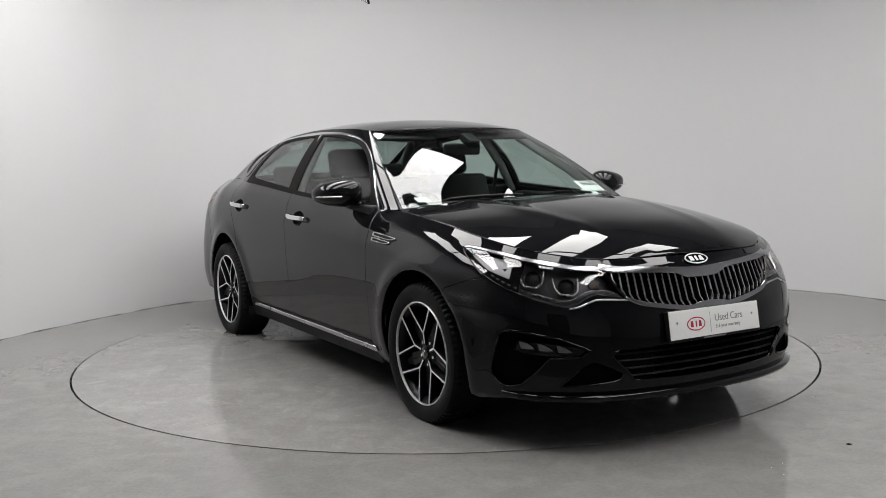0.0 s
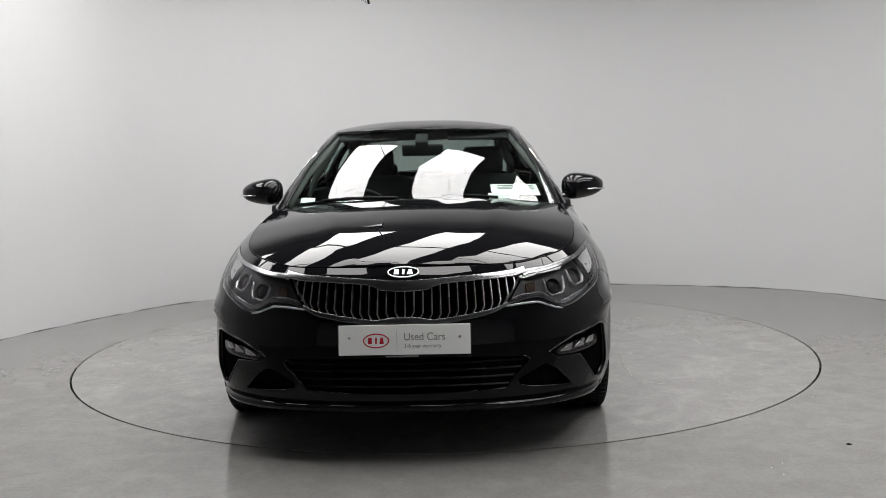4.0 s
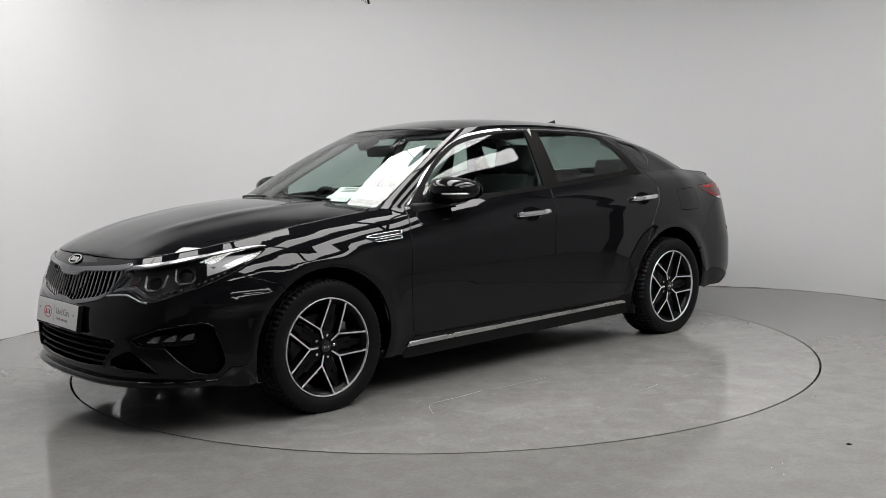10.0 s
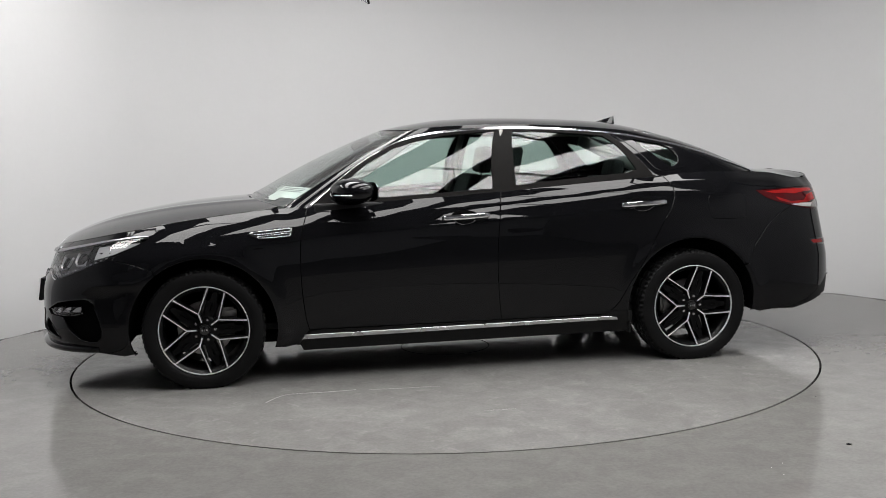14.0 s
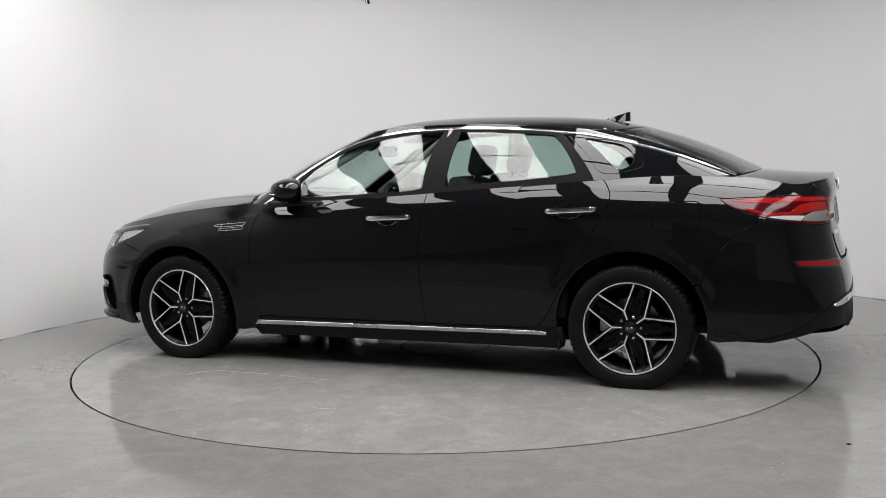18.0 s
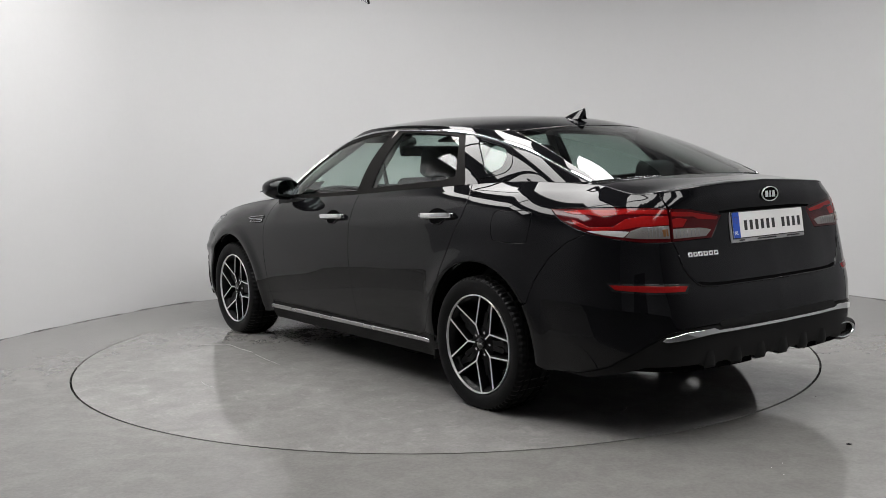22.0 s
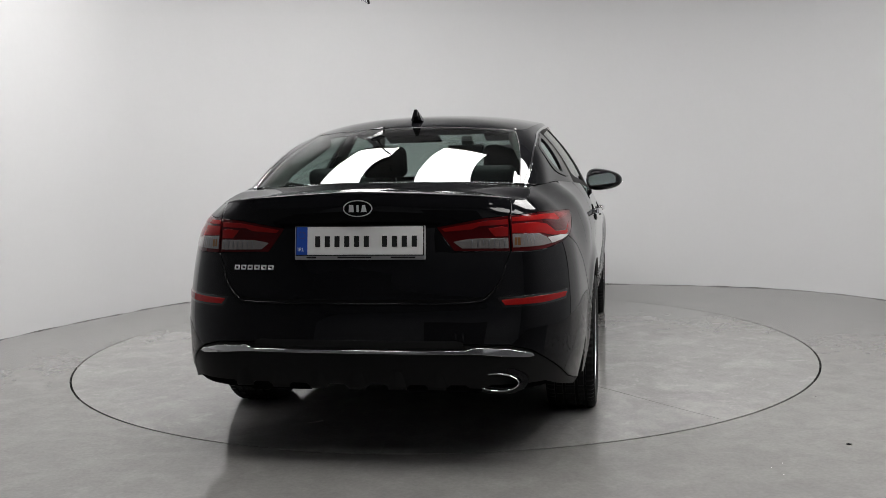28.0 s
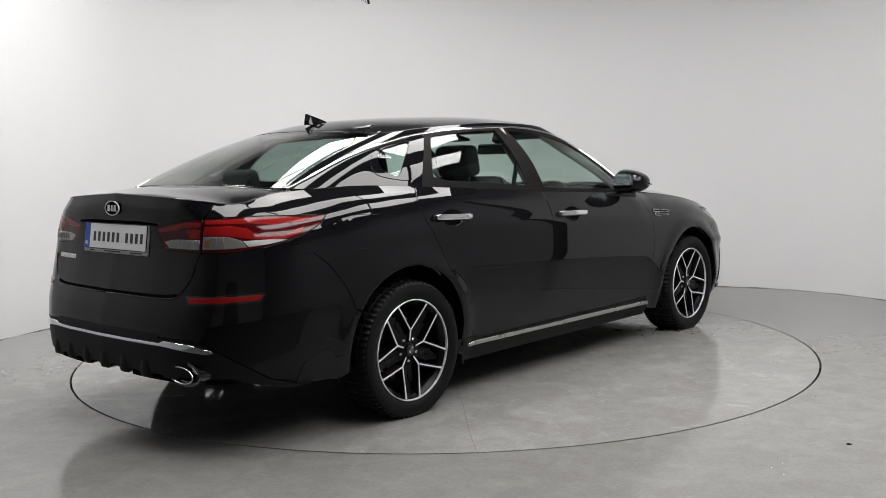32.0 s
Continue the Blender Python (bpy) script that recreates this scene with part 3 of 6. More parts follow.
def hood(x, y):
    x, y = np.asarray(x, float), np.asarray(y, float)
    w, ze = edge_at(x, _front)
    w = np.maximum(w, 0.02)
    r = np.clip(np.abs(y) / w, 0, 1.2)
    c = HOOD_Z(x)
    ridge = 0.006 * np.exp(-((np.abs(y) - (0.30 + 0.13 * (2.2 - x))) / 0.05) ** 2) * np.clip((2.2 - x) * 3, 0, 1)
    return np.stack([x, y, c - (c - ze) * r ** 2.4 + ridge * (1 - np.clip(r, 0, 1) ** 4)], -1)


DECK_Z = smooth1d((-2.45, -2.40, -2.36, -2.25, -2.1, -1.98, -1.9), (1.080, 1.088, 1.091, 1.094, 1.106, 1.117, 1.121))


def deck(x, y):
    x, y = np.asarray(x, float), np.asarray(y, float)
    w, ze = edge_at(x, _rear)
    r = np.clip(np.abs(y) / np.maximum(w, 0.02), 0, 1.2)
    c = DECK_Z(x)
    return np.stack([x, y, c - (c - ze) * r ** 2.2], -1)


ROOF_Z = smooth1d((-1.45, -1.29, -1.04, -0.68, -0.31, -0.06, 0.16, 0.30, 0.45), (1.345, 1.388, 1.432, 1.453, 1.461, 1.455, 1.428, 1.402, 1.35))
ROOF_E = smooth1d((-1.45, -1.2, -0.8, -0.35, 0.0, 0.2, 0.45), (1.27, 1.335, 1.385, 1.405, 1.395, 1.37, 1.30))


def roof(x, y):
    x, y = np.asarray(x, float), np.asarray(y, float)
    c, e = ROOF_Z(x), ROOF_E(x)
    return np.stack([x, y, c - (c - e) * np.clip(np.abs(y) / 0.585, 0, 1.1) ** 2.5], -1)


# cabin: ruled between the belt line and the edge of the roof
def _cabin_curves():
    bottom = [(1.155, 0, 1.006), (1.13, 0.28, 1.0), (1.06, 0.52, 0.985)]
    top = [(0.33, 0), (0.315, 0.22), (0.27, 0.40)]
    bottom.append((0.965, 0.70, 0.965)), top.append((0.205, 0.505))
    for x, tx, ty in ((0.80, 0.10, 0.545), (0.40, -0.08, 0.567), (0.0, -0.28, 0.578), (-0.4, -0.46, 0.582), (-0.8, -0.64, 0.584), (-1.2, -0.84, 0.580), (-1.55, -1.02, 0.570), (-1.8, -1.14, 0.555)):
        s = float(sx(x))
        p = lower(s, TOP_Z(s))
        bottom.append(tuple(p)), top.append((tx, ty))
    bottom += [(-1.915, 0.60, 1.101), (-1.965, 0.42, 1.110), (-1.99, 0.2, 1.115), (-1.995, 0, 1.117)]
    top += [(-1.24, 0.505), (-1.31, 0.37), (-1.345, 0.17), (-1.355, 0)]
    top = [tuple(roof(*p)) for p in top]
    # a tight corner where the windscreen meets the pillar
    bottom.insert(4, (0.938, 0.742, 0.962)), top.insert(4, tuple(roof(0.188, 0.530)))
    knots = [0, 1, 2, 3, 3.2] + list(range(4, 16))
    return catmull(bottom, 12), catmull(top, 12), np.interp(np.linspace(0, 16, 16 * 12 + 1), range(17), np.array(knots) / 15.0)


CAB_B, CAB_T, CAB_U = _cabin_curves()


def cabin(u, v):
    """u: round the cabin from the middle of the windscreen to the middle of the rear window (negative: right side); v: belt to roof."""
    u, v = np.asarray(u, float), np.asarray(v, float)
    side = np.where(u < 0, -1.0, 1.0)
    a = np.clip(np.abs(u), 0, 1)
    B = np.stack([np.interp(a, CAB_U, CAB_B[:, i]) for i in range(3)], -1)
    T = np.stack([np.interp(a, CAB_U, CAB_T[:, i]) for i in range(3)], -1)
    P = B + (T - B) * v[..., None]
    d = P - np.stack([np.full(a.shape, -0.4), np.zeros(a.shape), np.full(a.shape, 0.75)], -1)
    d = d * np.array((0.5, 1.0, 1.0))
    d = d / np.linalg.norm(d, axis=-1)[..., None]
    P = P + d * (0.024 * np.sin(np.pi * np.clip(v, 0, 1)))[..., None]
    P[..., 1] *= side
    return P


def solve_uv(surf, want, axes, guess):
    """Parameters of the surface points whose two coordinates are as wanted."""
    W = np.array(want, float)
    q = np.tile(np.array(guess, float), (len(W), 1)) if np.ndim(guess) == 1 else np.array(guess, float)
    for _ in range(40):
        P = surf(q[:, 0], q[:, 1])[:, axes]
        e = 1e-4
        Ja = (surf(q[:, 0] + e, q[:, 1])[:, axes] - P) / e
        Jb = (surf(q[:, 0], q[:, 1] + e)[:, axes] - P) / e
        r = W - P
        det = Ja[:, 0] * Jb[:, 1] - Jb[:, 0] * Ja[:, 1]
        det = np.where(np.abs(det) < 1e-6, 1e-6, det)
        q = q + 0.7 * np.clip(np.stack([(r[:, 0] * Jb[:, 1] - Jb[:, 0] * r[:, 1]) / det, (Ja[:, 0] * r[:, 1] - r[:, 0] * Ja[:, 1]) / det], 1), -0.15, 0.15)
    return q


def cab_xz(pts):
    """Cabin parameters for a side-view outline in x and z."""
    P = np.array(pts, float)
    u0 = np.clip(0.27 + (0.75 - P[:, 0]) / 2.6 * 0.45, 0.2, 0.8)
    return solve_uv(cabin, P, [0, 2], np.stack([u0, np.clip((P[:, 1] - 1.0) / 0.38, 0, 1)], 1))
# ---- the car ----
car = tagged(new("car"), "glossy black four-door saloon car with chrome trim and black-and-silver alloy wheels", "car")


def arc_pts(s0, z0, r, a0, a1, n=22):
    return [(s0 + r * math.cos(radians(a)), z0 + r * math.sin(radians(a))) for a in np.linspace(a0, a1, n)]


def top_line(a, b, n=40, drop=0.0):
    return [(s, float(TOP_Z(s)) - drop) for s in np.linspace(a, b, n)]


def both(half):
    """Close a half outline that runs from the middle to the middle with its mirror."""
    return list(half) + [(-a, b) for a, b in reversed(half)]


def bothy(half):
    """Close a half outline in x and y with its mirror across the middle line."""
    return list(half) + [(a, -b) for a, b in reversed(half) if b > 1e-6]


def back(a, z):
    """The lower body with the arc length counted from the middle of the tail."""
    a = np.asarray(a, float)
    return lower(np.where(a < 0, -1.0, 1.0) * (S_END - np.abs(a)), z)


def cab(U, V):
    return cabin(np.asarray(U) / 5.0, np.asarray(V) / 0.45)


def cuv(pts):
    return [(u * 5.0, v * 0.45) for u, v in pts]


SF, SR = float(sx(AXLE)), float(sx(-AXLE))
ARCH_R = 0.390
HEAD = catmull([(0.515, 0.752), (0.641, 0.764), (0.872, 0.792), (1.06, 0.815), (1.265, 0.830), (1.205, 0.785), (1.089, 0.731), (0.944, 0.678), (0.826, 0.641),
                (0.70, 0.609), (0.645, 0.617), (0.57, 0.652), (0.50, 0.648), (0.42, 0.638), (0.462, 0.69)], 4, True)
GRILLE_T = [(0, 0.697), (0.085, 0.701), (0.145, 0.722), (0.29, 0.733), (0.455, 0.741), (0.515, 0.750)]
GRILLE_B = [(0.42, 0.636), (0.36, 0.612), (0.30, 0.601), (0.19, 0.585), (0.115, 0.577), (0.05, 0.586), (0, 0.589)]
TAIL_OUT = catmull([(4.80, 0.982), (5.0, 0.988), (5.206, 0.993), (5.448, 0.988)], 6)
TAIL_LOW = catmull([(5.453, 0.848), (5.27, 0.852), (5.037, 0.886), (4.878, 0.932), (4.80, 0.982)], 6)
BUMP_F = [(1.085, 0.712), (1.15, 0.700), (1.22, 0.678), (1.30, 0.652), (1.362, 0.615)]
DOOR_F = catmull([(2.128, 0.966), (2.113, 0.904), (2.085, 0.80), (2.078, 0.65), (2.082, 0.508), (2.098, 0.36), (2.115, 0.288)], 6)
DOOR_B = catmull([(3.215, 1.012), (3.195, 0.85), (3.18, 0.664), (3.188, 0.45), (3.205, 0.288)], 6)
DOOR_R = catmull([(4.205, 1.088), (4.250, 1.014), (4.236, 0.93), (4.178, 0.83), (4.114, 0.716), (4.04, 0.58), (3.967, 0.469), (3.90, 0.35), (3.845, 0.30), (3.80, 0.288)], 6)


def hd(i):
    return tuple(HEAD[i * 4])


FOG = [(0.588, 0.431), (0.650, 0.457), (0.718, 0.481), (0.82, 0.498), (0.916, 0.508), (0.950, 0.502), (0.970, 0.486), (1.0, 0.408), (1.018, 0.338), (1.010, 0.300), (0.978, 0.272), (0.93, 0.268), (0.872, 0.283), (0.81, 0.335), (0.75, 0.398), (0.623, 0.404)]
POCKET = [(0.452, 0.330), (0.508, 0.358), (0.565, 0.380), (0.590, 0.376), (0.634, 0.350), (0.705, 0.288), (0.68, 0.283), (0.52, 0.294), (0.46, 0.305)]
INTAKE = both([(0, 0.436), (0.27, 0.432), (0.47, 0.424), (0.492, 0.415), (0.490, 0.395), (0.43, 0.335), (0.405, 0.300), (0.2, 0.290), (0, 0.288)])


def build_body():
    # front bumper, nose strip, wings
    half = [(0, 0.228), (0.5, 0.228), (0.85, 0.226), (1.0, 0.205), (1.12, 0.188), (1.195, 0.205)]
    half += arc_pts(SF, HUB_Z, ARCH_R, 180 + 18, 180 - 52, 18)
    half += BUMP_F[::-1][1:]
    half += [hd(i) for i in (6, 7, 8)] + [tuple(p) for p in HEAD[33:52]] + [(0.42, 0.634)]
    half += GRILLE_B[1:]
    panel("front_bumper", lower, both(half), PAINT, car, [INTAKE, FOG, [(-a, b) for a, b in FOG], POCKET, [(-a, b) for a, b in POCKET]], depth=0.014, res=0.03)
    nose = GRILLE_T + [hd(0), hd(1)] + top_line(0.66, 0.0, 24)
    panel("nose_panel", lower, both(nose), PAINT, car, res=0.025)
    wing = top_line(0.66, 2.128, 60) + [tuple(p) for p in DOOR_F[1:]] + [(2.06, 0.205), (1.985, 0.192)]
    wing += arc_pts(SF, HUB_Z, ARCH_R, -18, 180 - 52, 40)[0:]
    wing += BUMP_F[::-1][1:] + [tuple(p) for p in HEAD[24:15:-1]] + [tuple(p) for p in HEAD[15:3:-1]]
    panel("front_wing", lower, wing, PAINT, car, mirror=True, res=0.03)
    # doors
    fd = top_line(2.128, 3.215, 30) + [tuple(p) for p in DOOR_B[1:]] + [tuple(p) for p in DOOR_F[::-1][:-1]]
    panel("front_door", lower, fd, PAINT, car, mirror=True, res=0.024)
    rd = top_line(3.215, 4.205, 30) + [tuple(p) for p in DOOR_R[1:]] + [tuple(p) for p in DOOR_B[::-1][:-1]]
    panel("rear_door", lower, rd, PAINT, car, mirror=True, res=0.024)
    sill = [(2.06, 0.205), (2.118, 0.284), (3.80, 0.284), (3.86, 0.306), (3.99, 0.30), (4.005, 0.22), (3.95, 0.175), (2.08, 0.165)]
    panel("side_sill", lower, sill, BLACKPL, car, mirror=True, res=0.05)
    strip = [(2.07, 0.236), (2.09, 0.262), (3.86, 0.276), (3.90, 0.270), (3.905, 0.254)]
    panel("sill_trim", lower, strip, SATIN, car, mirror=True, res=0.05, raise_by=0.009, depth=0.01, label="satin silver sill strip")
    # rear quarter, tail
    q = top_line(4.205, 5.415, 50) + [(5.446, 0.99)] + [tuple(p) for p in TAIL_OUT[::-1]]
    q += [tuple(p) for p in TAIL_LOW[::-1][1:13]]
    q += [(4.93, 0.84), (4.84, 0.77), (4.755, 0.66), (4.728, 0.60), (4.716, 0.556)]
    q += arc_pts(SR, HUB_Z + 0.012, ARCH_R, 35, 198, 40) + [(3.99, 0.30), (3.86, 0.306)] + [tuple(p) for p in DOOR_R[::-1][4:-1]]
    fuel = catmull([(4.468, 0.955), (4.57, 0.968), (4.68, 0.970), (4.708, 0.945), (4.702, 0.845), (4.675, 0.826), (4.52, 0.826), (4.475, 0.845)], 5, True)
    panel("rear_quarter", lower, q, PAINT, car, [fuel], mirror=True, res=0.03)
    panel("fuel_flap", lower, fuel, PAINT, car, res=0.03, gap=0.002)
    panel("quarter_patch", lower, [(-a, b) for a, b in fuel], PAINT, car, res=0.03, gap=-0.001)
    E = S_END
    lid_edge = [(5.43, 1.03), (5.452, 0.985), (5.460, 0.848), (5.488, 0.799), (5.508, 0.75), (5.537, 0.71), (5.585, 0.669), (5.65, 0.659), (5.732, 0.657), (E, 0.656)]
    lamp_in = [(5.460, 0.987), (5.573, 0.980), (5.775, 0.946), (5.704, 0.853), (5.462, 0.849)]
    to_b = lambda pts: [(E - a, b) for a, b in pts]
    half = to_b([(E, float(TOP_Z(E)))] + [(s, float(TOP_Z(s))) for s in np.linspace(E, 5.42, 20)][1:] + [(5.446, 1.0)] + lamp_in + lid_edge[3:])
    panel("boot_lid", back, both(half), PAINT, car, res=0.03)
    rb = to_b([(E, 0.654)] + lid_edge[::-1][1:-2][0:7]) + to_b([tuple(p) for p in TAIL_LOW[0:13]])
    rb += to_b([(4.93, 0.84), (4.84, 0.77), (4.755, 0.66), (4.728, 0.60), (4.716, 0.556)]) + to_b(arc_pts(SR, HUB_Z + 0.012, ARCH_R, 33, -8, 10))
    rb += to_b([(4.80, 0.256), (5.0, 0.276), (5.15, 0.316), (5.33, 0.425), (5.40, 0.464), (5.49, 0.488), (5.62, 0.494), (E, 0.494)])
    panel("rear_bumper", back, both(rb), PAINT, car, res=0.03)
    VAL_TEETH = []
    for c in (0.48, 0.32, 0.16, 0.0):
        VAL_TEETH += [(c + 0.055, 0.330), (c + 0.04, 0.318), (c + 0.015, 0.314)] if c else [(0.055, 0.330), (0.04, 0.318), (0.0, 0.314)]
        VAL_TEETH += [(c - 0.03, 0.318), (c - 0.048, 0.330)] if c else []
    val = to_b([(E, 0.492), (5.62, 0.492), (5.49, 0.486), (5.40, 0.462), (5.33, 0.423), (5.15, 0.314), (5.0, 0.274), (4.90, 0.264), (5.05, 0.258), (5.24, 0.30), (5.32, 0.325)]) + VAL_TEETH
    panel("rear_valance", back, both(val), BLACKPL, car, res=0.03, raise_by=-0.004, label="textured black lower bumper")
    panel("lid_gap", back, both(to_b([(E, 0.664), (5.732, 0.665), (5.65, 0.667), (5.592, 0.676), (5.578, 0.666), (5.65, 0.655), (5.732, 0.652), (E, 0.651)])), GAP, car, gap=0.0, res=0.04, raise_by=0.0015, depth=0.006, label="dark gap under the boot lid")
    for sg in (1, -1):
        lip = [back(np.array([sg * (E - a)]), np.array([b - 0.006]))[0] for a, b in catmull(lid_edge[3:], 4)]
        tube("bumper_edge", [tuple(q) for q in lip], 0.0042, PAINT, car, 8)
    # flat black strip stands in for the shadow line over the plate
    panel("boot_shadow_line", back, both([(0, 0.970), (0.2, 0.970), (0.345, 0.963), (0.330, 0.955), (0.2, 0.957), (0, 0.957)]), GAP, car, gap=0.0, res=0.04, raise_by=0.001, depth=0.006, label="black strip painted as the shadow line above the plate")
    panel("bumper_mesh", back, both([(0, 0.508), (0.40, 0.508), (0.43, 0.500), (0.42, 0.481), (0, 0.481)]), BLACKPL, car, gap=0.0, res=0.04, raise_by=0.001, depth=0.006, label="black mesh strip")
    edge = [Vector(back(np.array([a]), np.array([float(TOP_Z(E - abs(a)))]))[0]) for a in np.linspace(-0.70, 0.70, 60)]
    tube("boot_lip", [(p.x + 0.006, p.y, p.z - 0.0045) for p in edge], 0.0085, PAINT, car, 10)
    # lids and roof
    ed = [(p[0], p[1]) for p in _e[::5] if p[0] > 1.02 and p[1] >= 0]
    cowl = [(0.985, 0.70), (1.075, 0.52), (1.145, 0.28), (1.17, 0)]
    hh = [(ed[0][0], 0)] + ed[1:] + cowl
    # bonnet normals bent to shift the reflected light strips
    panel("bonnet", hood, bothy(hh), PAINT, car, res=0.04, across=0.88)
    rear = [(p[0], p[1]) for p in _e[::4] if p[0] < -1.88]
    base = [(-2.008, 0), (-2.003, 0.2), (-1.978, 0.42), (-1.928, 0.60), (-1.895, 0.64)]
    panel("boot_lid_top", deck, bothy(base + rear[:-1] + [(rear[-1][0], 0)]), PAINT, car, res=0.04)
    rim = [(CAB_T[i][0], CAB_T[i][1]) for i in range(0, len(CAB_T), 3)]
    rim[0], rim[-1] = (rim[0][0], 0), (rim[-1][0], 0)
    panel("roof_panel", roof, bothy(rim), PAINT, car, res=0.05)
    # cabin
    ARC = catmull([(0.264, -0.02), (0.258, 0.184), (0.250, 0.33), (0.243, 0.518), (0.241, 0.651), (0.247, 0.775), (0.272, 0.865), (0.322, 0.922), (0.361, 0.938),
                   (0.424, 0.946), (0.506, 0.938), (0.577, 0.917), (0.626, 0.888), (0.663, 0.846), (0.688, 0.79), (0.716, 0.72), (0.745, 0.598), (0.764, 0.43),
                   (0.774, 0.25), (0.783, 0.114), (0.790, 0.0)], 5)
    ARC = [tuple(p) for p in ARC]
    frame_out = [(0.208, 0.0), (0.208, 1.0)] + [(u, 1.0) for u in np.linspace(0.22, 0.78, 30)] + [(0.795, 1.0), (0.800, 0.0)]
    # pillar normals bent to narrow the reflected streaks
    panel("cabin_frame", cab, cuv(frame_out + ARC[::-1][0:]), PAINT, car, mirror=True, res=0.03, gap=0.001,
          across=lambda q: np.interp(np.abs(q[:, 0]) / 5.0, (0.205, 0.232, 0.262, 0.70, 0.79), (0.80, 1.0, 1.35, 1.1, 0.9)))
    A = np.array(cuv(ARC))
    rim_in = shrink(np.vstack([A, [A[-1] + (0, -1), A[0] + (0, -1)]]), 1.0)[:len(A)] - A
    width = np.interp(np.arange(len(A)), (0, 55, 85, len(A) - 1), (0.0125, 0.0125, 0.024, 0.020))[:, None]
    panel("window_trim", cab, list(A) + list((A + rim_in * width)[::-1]), CHROME, car, mirror=True, gap=0.0, res=0.03,
          raise_by=0.005, depth=0.012, label="bright chrome strip over the side windows")
    i1, i2 = 45, 60
    FG = [(0.282, 0.05), (0.268, 0.25), (0.260, 0.476), (0.259, 0.606), (0.264, 0.716), (0.288, 0.800), (0.331, 0.862), (0.386, 0.888), (0.412, 0.888), (0.436, 0.055)]
    RG = [(0.446, 0.884), (0.504, 0.875), (0.570, 0.840), (0.608, 0.800), (0.606, 0.70), (0.590, 0.14), (0.572, 0.095), (0.459, 0.07)]
    QG = catmull([(0.648, 0.715), (0.672, 0.665), (0.694, 0.59), (0.680, 0.42), (0.660, 0.255), (0.645, 0.17), (0.632, 0.15), (0.636, 0.40)], 3, True)
    QB = catmull([(0.634, 0.800), (0.655, 0.755), (0.680, 0.69), (0.706, 0.59), (0.690, 0.42), (0.668, 0.235), (0.648, 0.14), (0.616, 0.105), (0.618, 0.30), (0.625, 0.58)], 3, True)
    ffr = ARC[:i1 + 1] + [(0.443, 0.0)] + [(u, 0.0) for u in np.linspace(0.42, 0.28, 10)]
    rfr = ARC[i1:i2 + 1] + [(0.612, 0.50), (0.602, 0.06), (0.600, 0.0)] + [(u, 0.0) for u in np.linspace(0.58, 0.46, 8)] + [(0.443, 0.0)]
    qfr = ARC[i2:] + [(u, 0.0) for u in np.linspace(0.77, 0.62, 10)] + [(0.600, 0.0), (0.602, 0.06), (0.612, 0.50)]
    panel("front_door_frame", cab, cuv(ffr), PILLAR, car, [cuv(FG)], mirror=True, gap=0.001, res=0.03, raise_by=-0.003, label="black front window surround")
    panel("rear_door_frame", cab, cuv(rfr), PILLAR, car, [cuv(RG)], mirror=True, gap=0.001, res=0.03, raise_by=-0.003, label="black rear window surround")
    panel("rear_pillar", cab, cuv(qfr), PAINT, car, [cuv(QG)], mirror=True, gap=0.001, res=0.03, raise_by=-0.003)
    for nm, pl in (("front_door_window", FG), ("rear_door_window", RG), ("quarter_window", QG)):
        panel(nm, cab, cuv(pl), GLASS, car, mirror=True, gap=-0.004, res=0.05, raise_by=-0.007, depth=0.004, label="tinted glass")
    QR = [tuple(p) for p in shrink(np.array(cuv(QB)), -0.008)]
    panel("quarter_frame", cab, QR, PAINT, car, [cuv(QG)], mirror=True, gap=0.0, res=0.03, raise_by=0.0005, depth=0.008, label="black quarter window surround")
    wh = [(0.205 * 5, 0.0)] + [(0.205 * 5, 0.985 * 0.45)] + [(0.1 * 5, 0.985 * 0.45), (0, 0.985 * 0.45)]
    full = wh[:-1] + [(0, wh[-1][1])] + [(-a, b) for a, b in wh[:-1][::-1]]
    # windscreen normals bent so the reflected panels fit the camera's view
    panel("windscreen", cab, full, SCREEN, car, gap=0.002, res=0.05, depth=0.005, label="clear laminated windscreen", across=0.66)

    def cabr(U, V):
        U = np.asarray(U, float)
        return cabin(np.where(U < 0, -1.0, 1.0) * (1 - np.abs(U) / 5.0), np.asarray(V) / 0.45)
    rw = [(1.0, 0.0), (1.0, 0.45 * 0.985), (0.5, 0.45 * 0.985), (0, 0.45 * 0.985)]
    # rear glass normals bent to fit its reflections to the camera's view
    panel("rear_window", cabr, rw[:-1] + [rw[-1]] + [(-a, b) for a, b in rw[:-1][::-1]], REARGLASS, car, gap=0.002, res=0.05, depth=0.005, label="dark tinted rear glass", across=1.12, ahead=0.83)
    # black inner shell behind the panel gaps, wheel housings and underside
    sh = [(0.3, 0.2), (1.19, 0.21)] + arc_pts(SF, HUB_Z, ARCH_R + 0.004, 198, -18, 30) + [(2.1, 0.19), (3.95, 0.19)] + arc_pts(SR, HUB_Z + 0.012, ARCH_R + 0.004, 198, -10, 30)
    sh += [(5.0, 0.31), (5.4, 0.3), (5.9, 0.3), (5.9, 1.03)] + top_line(5.4, 0.9, 50, 0.02) + [(0.9, 0.60), (0.3, 0.50)]
    panel("inner_shell", lower, sh, GAP, car, mirror=True, gap=0.0, res=0.06, raise_by=-0.02, depth=0.002)
    return cabr


TAIL_IN = [(5.460, 0.987), (5.573, 0.980), (5.775, 0.946), (5.704, 0.853), (5.462, 0.849)]


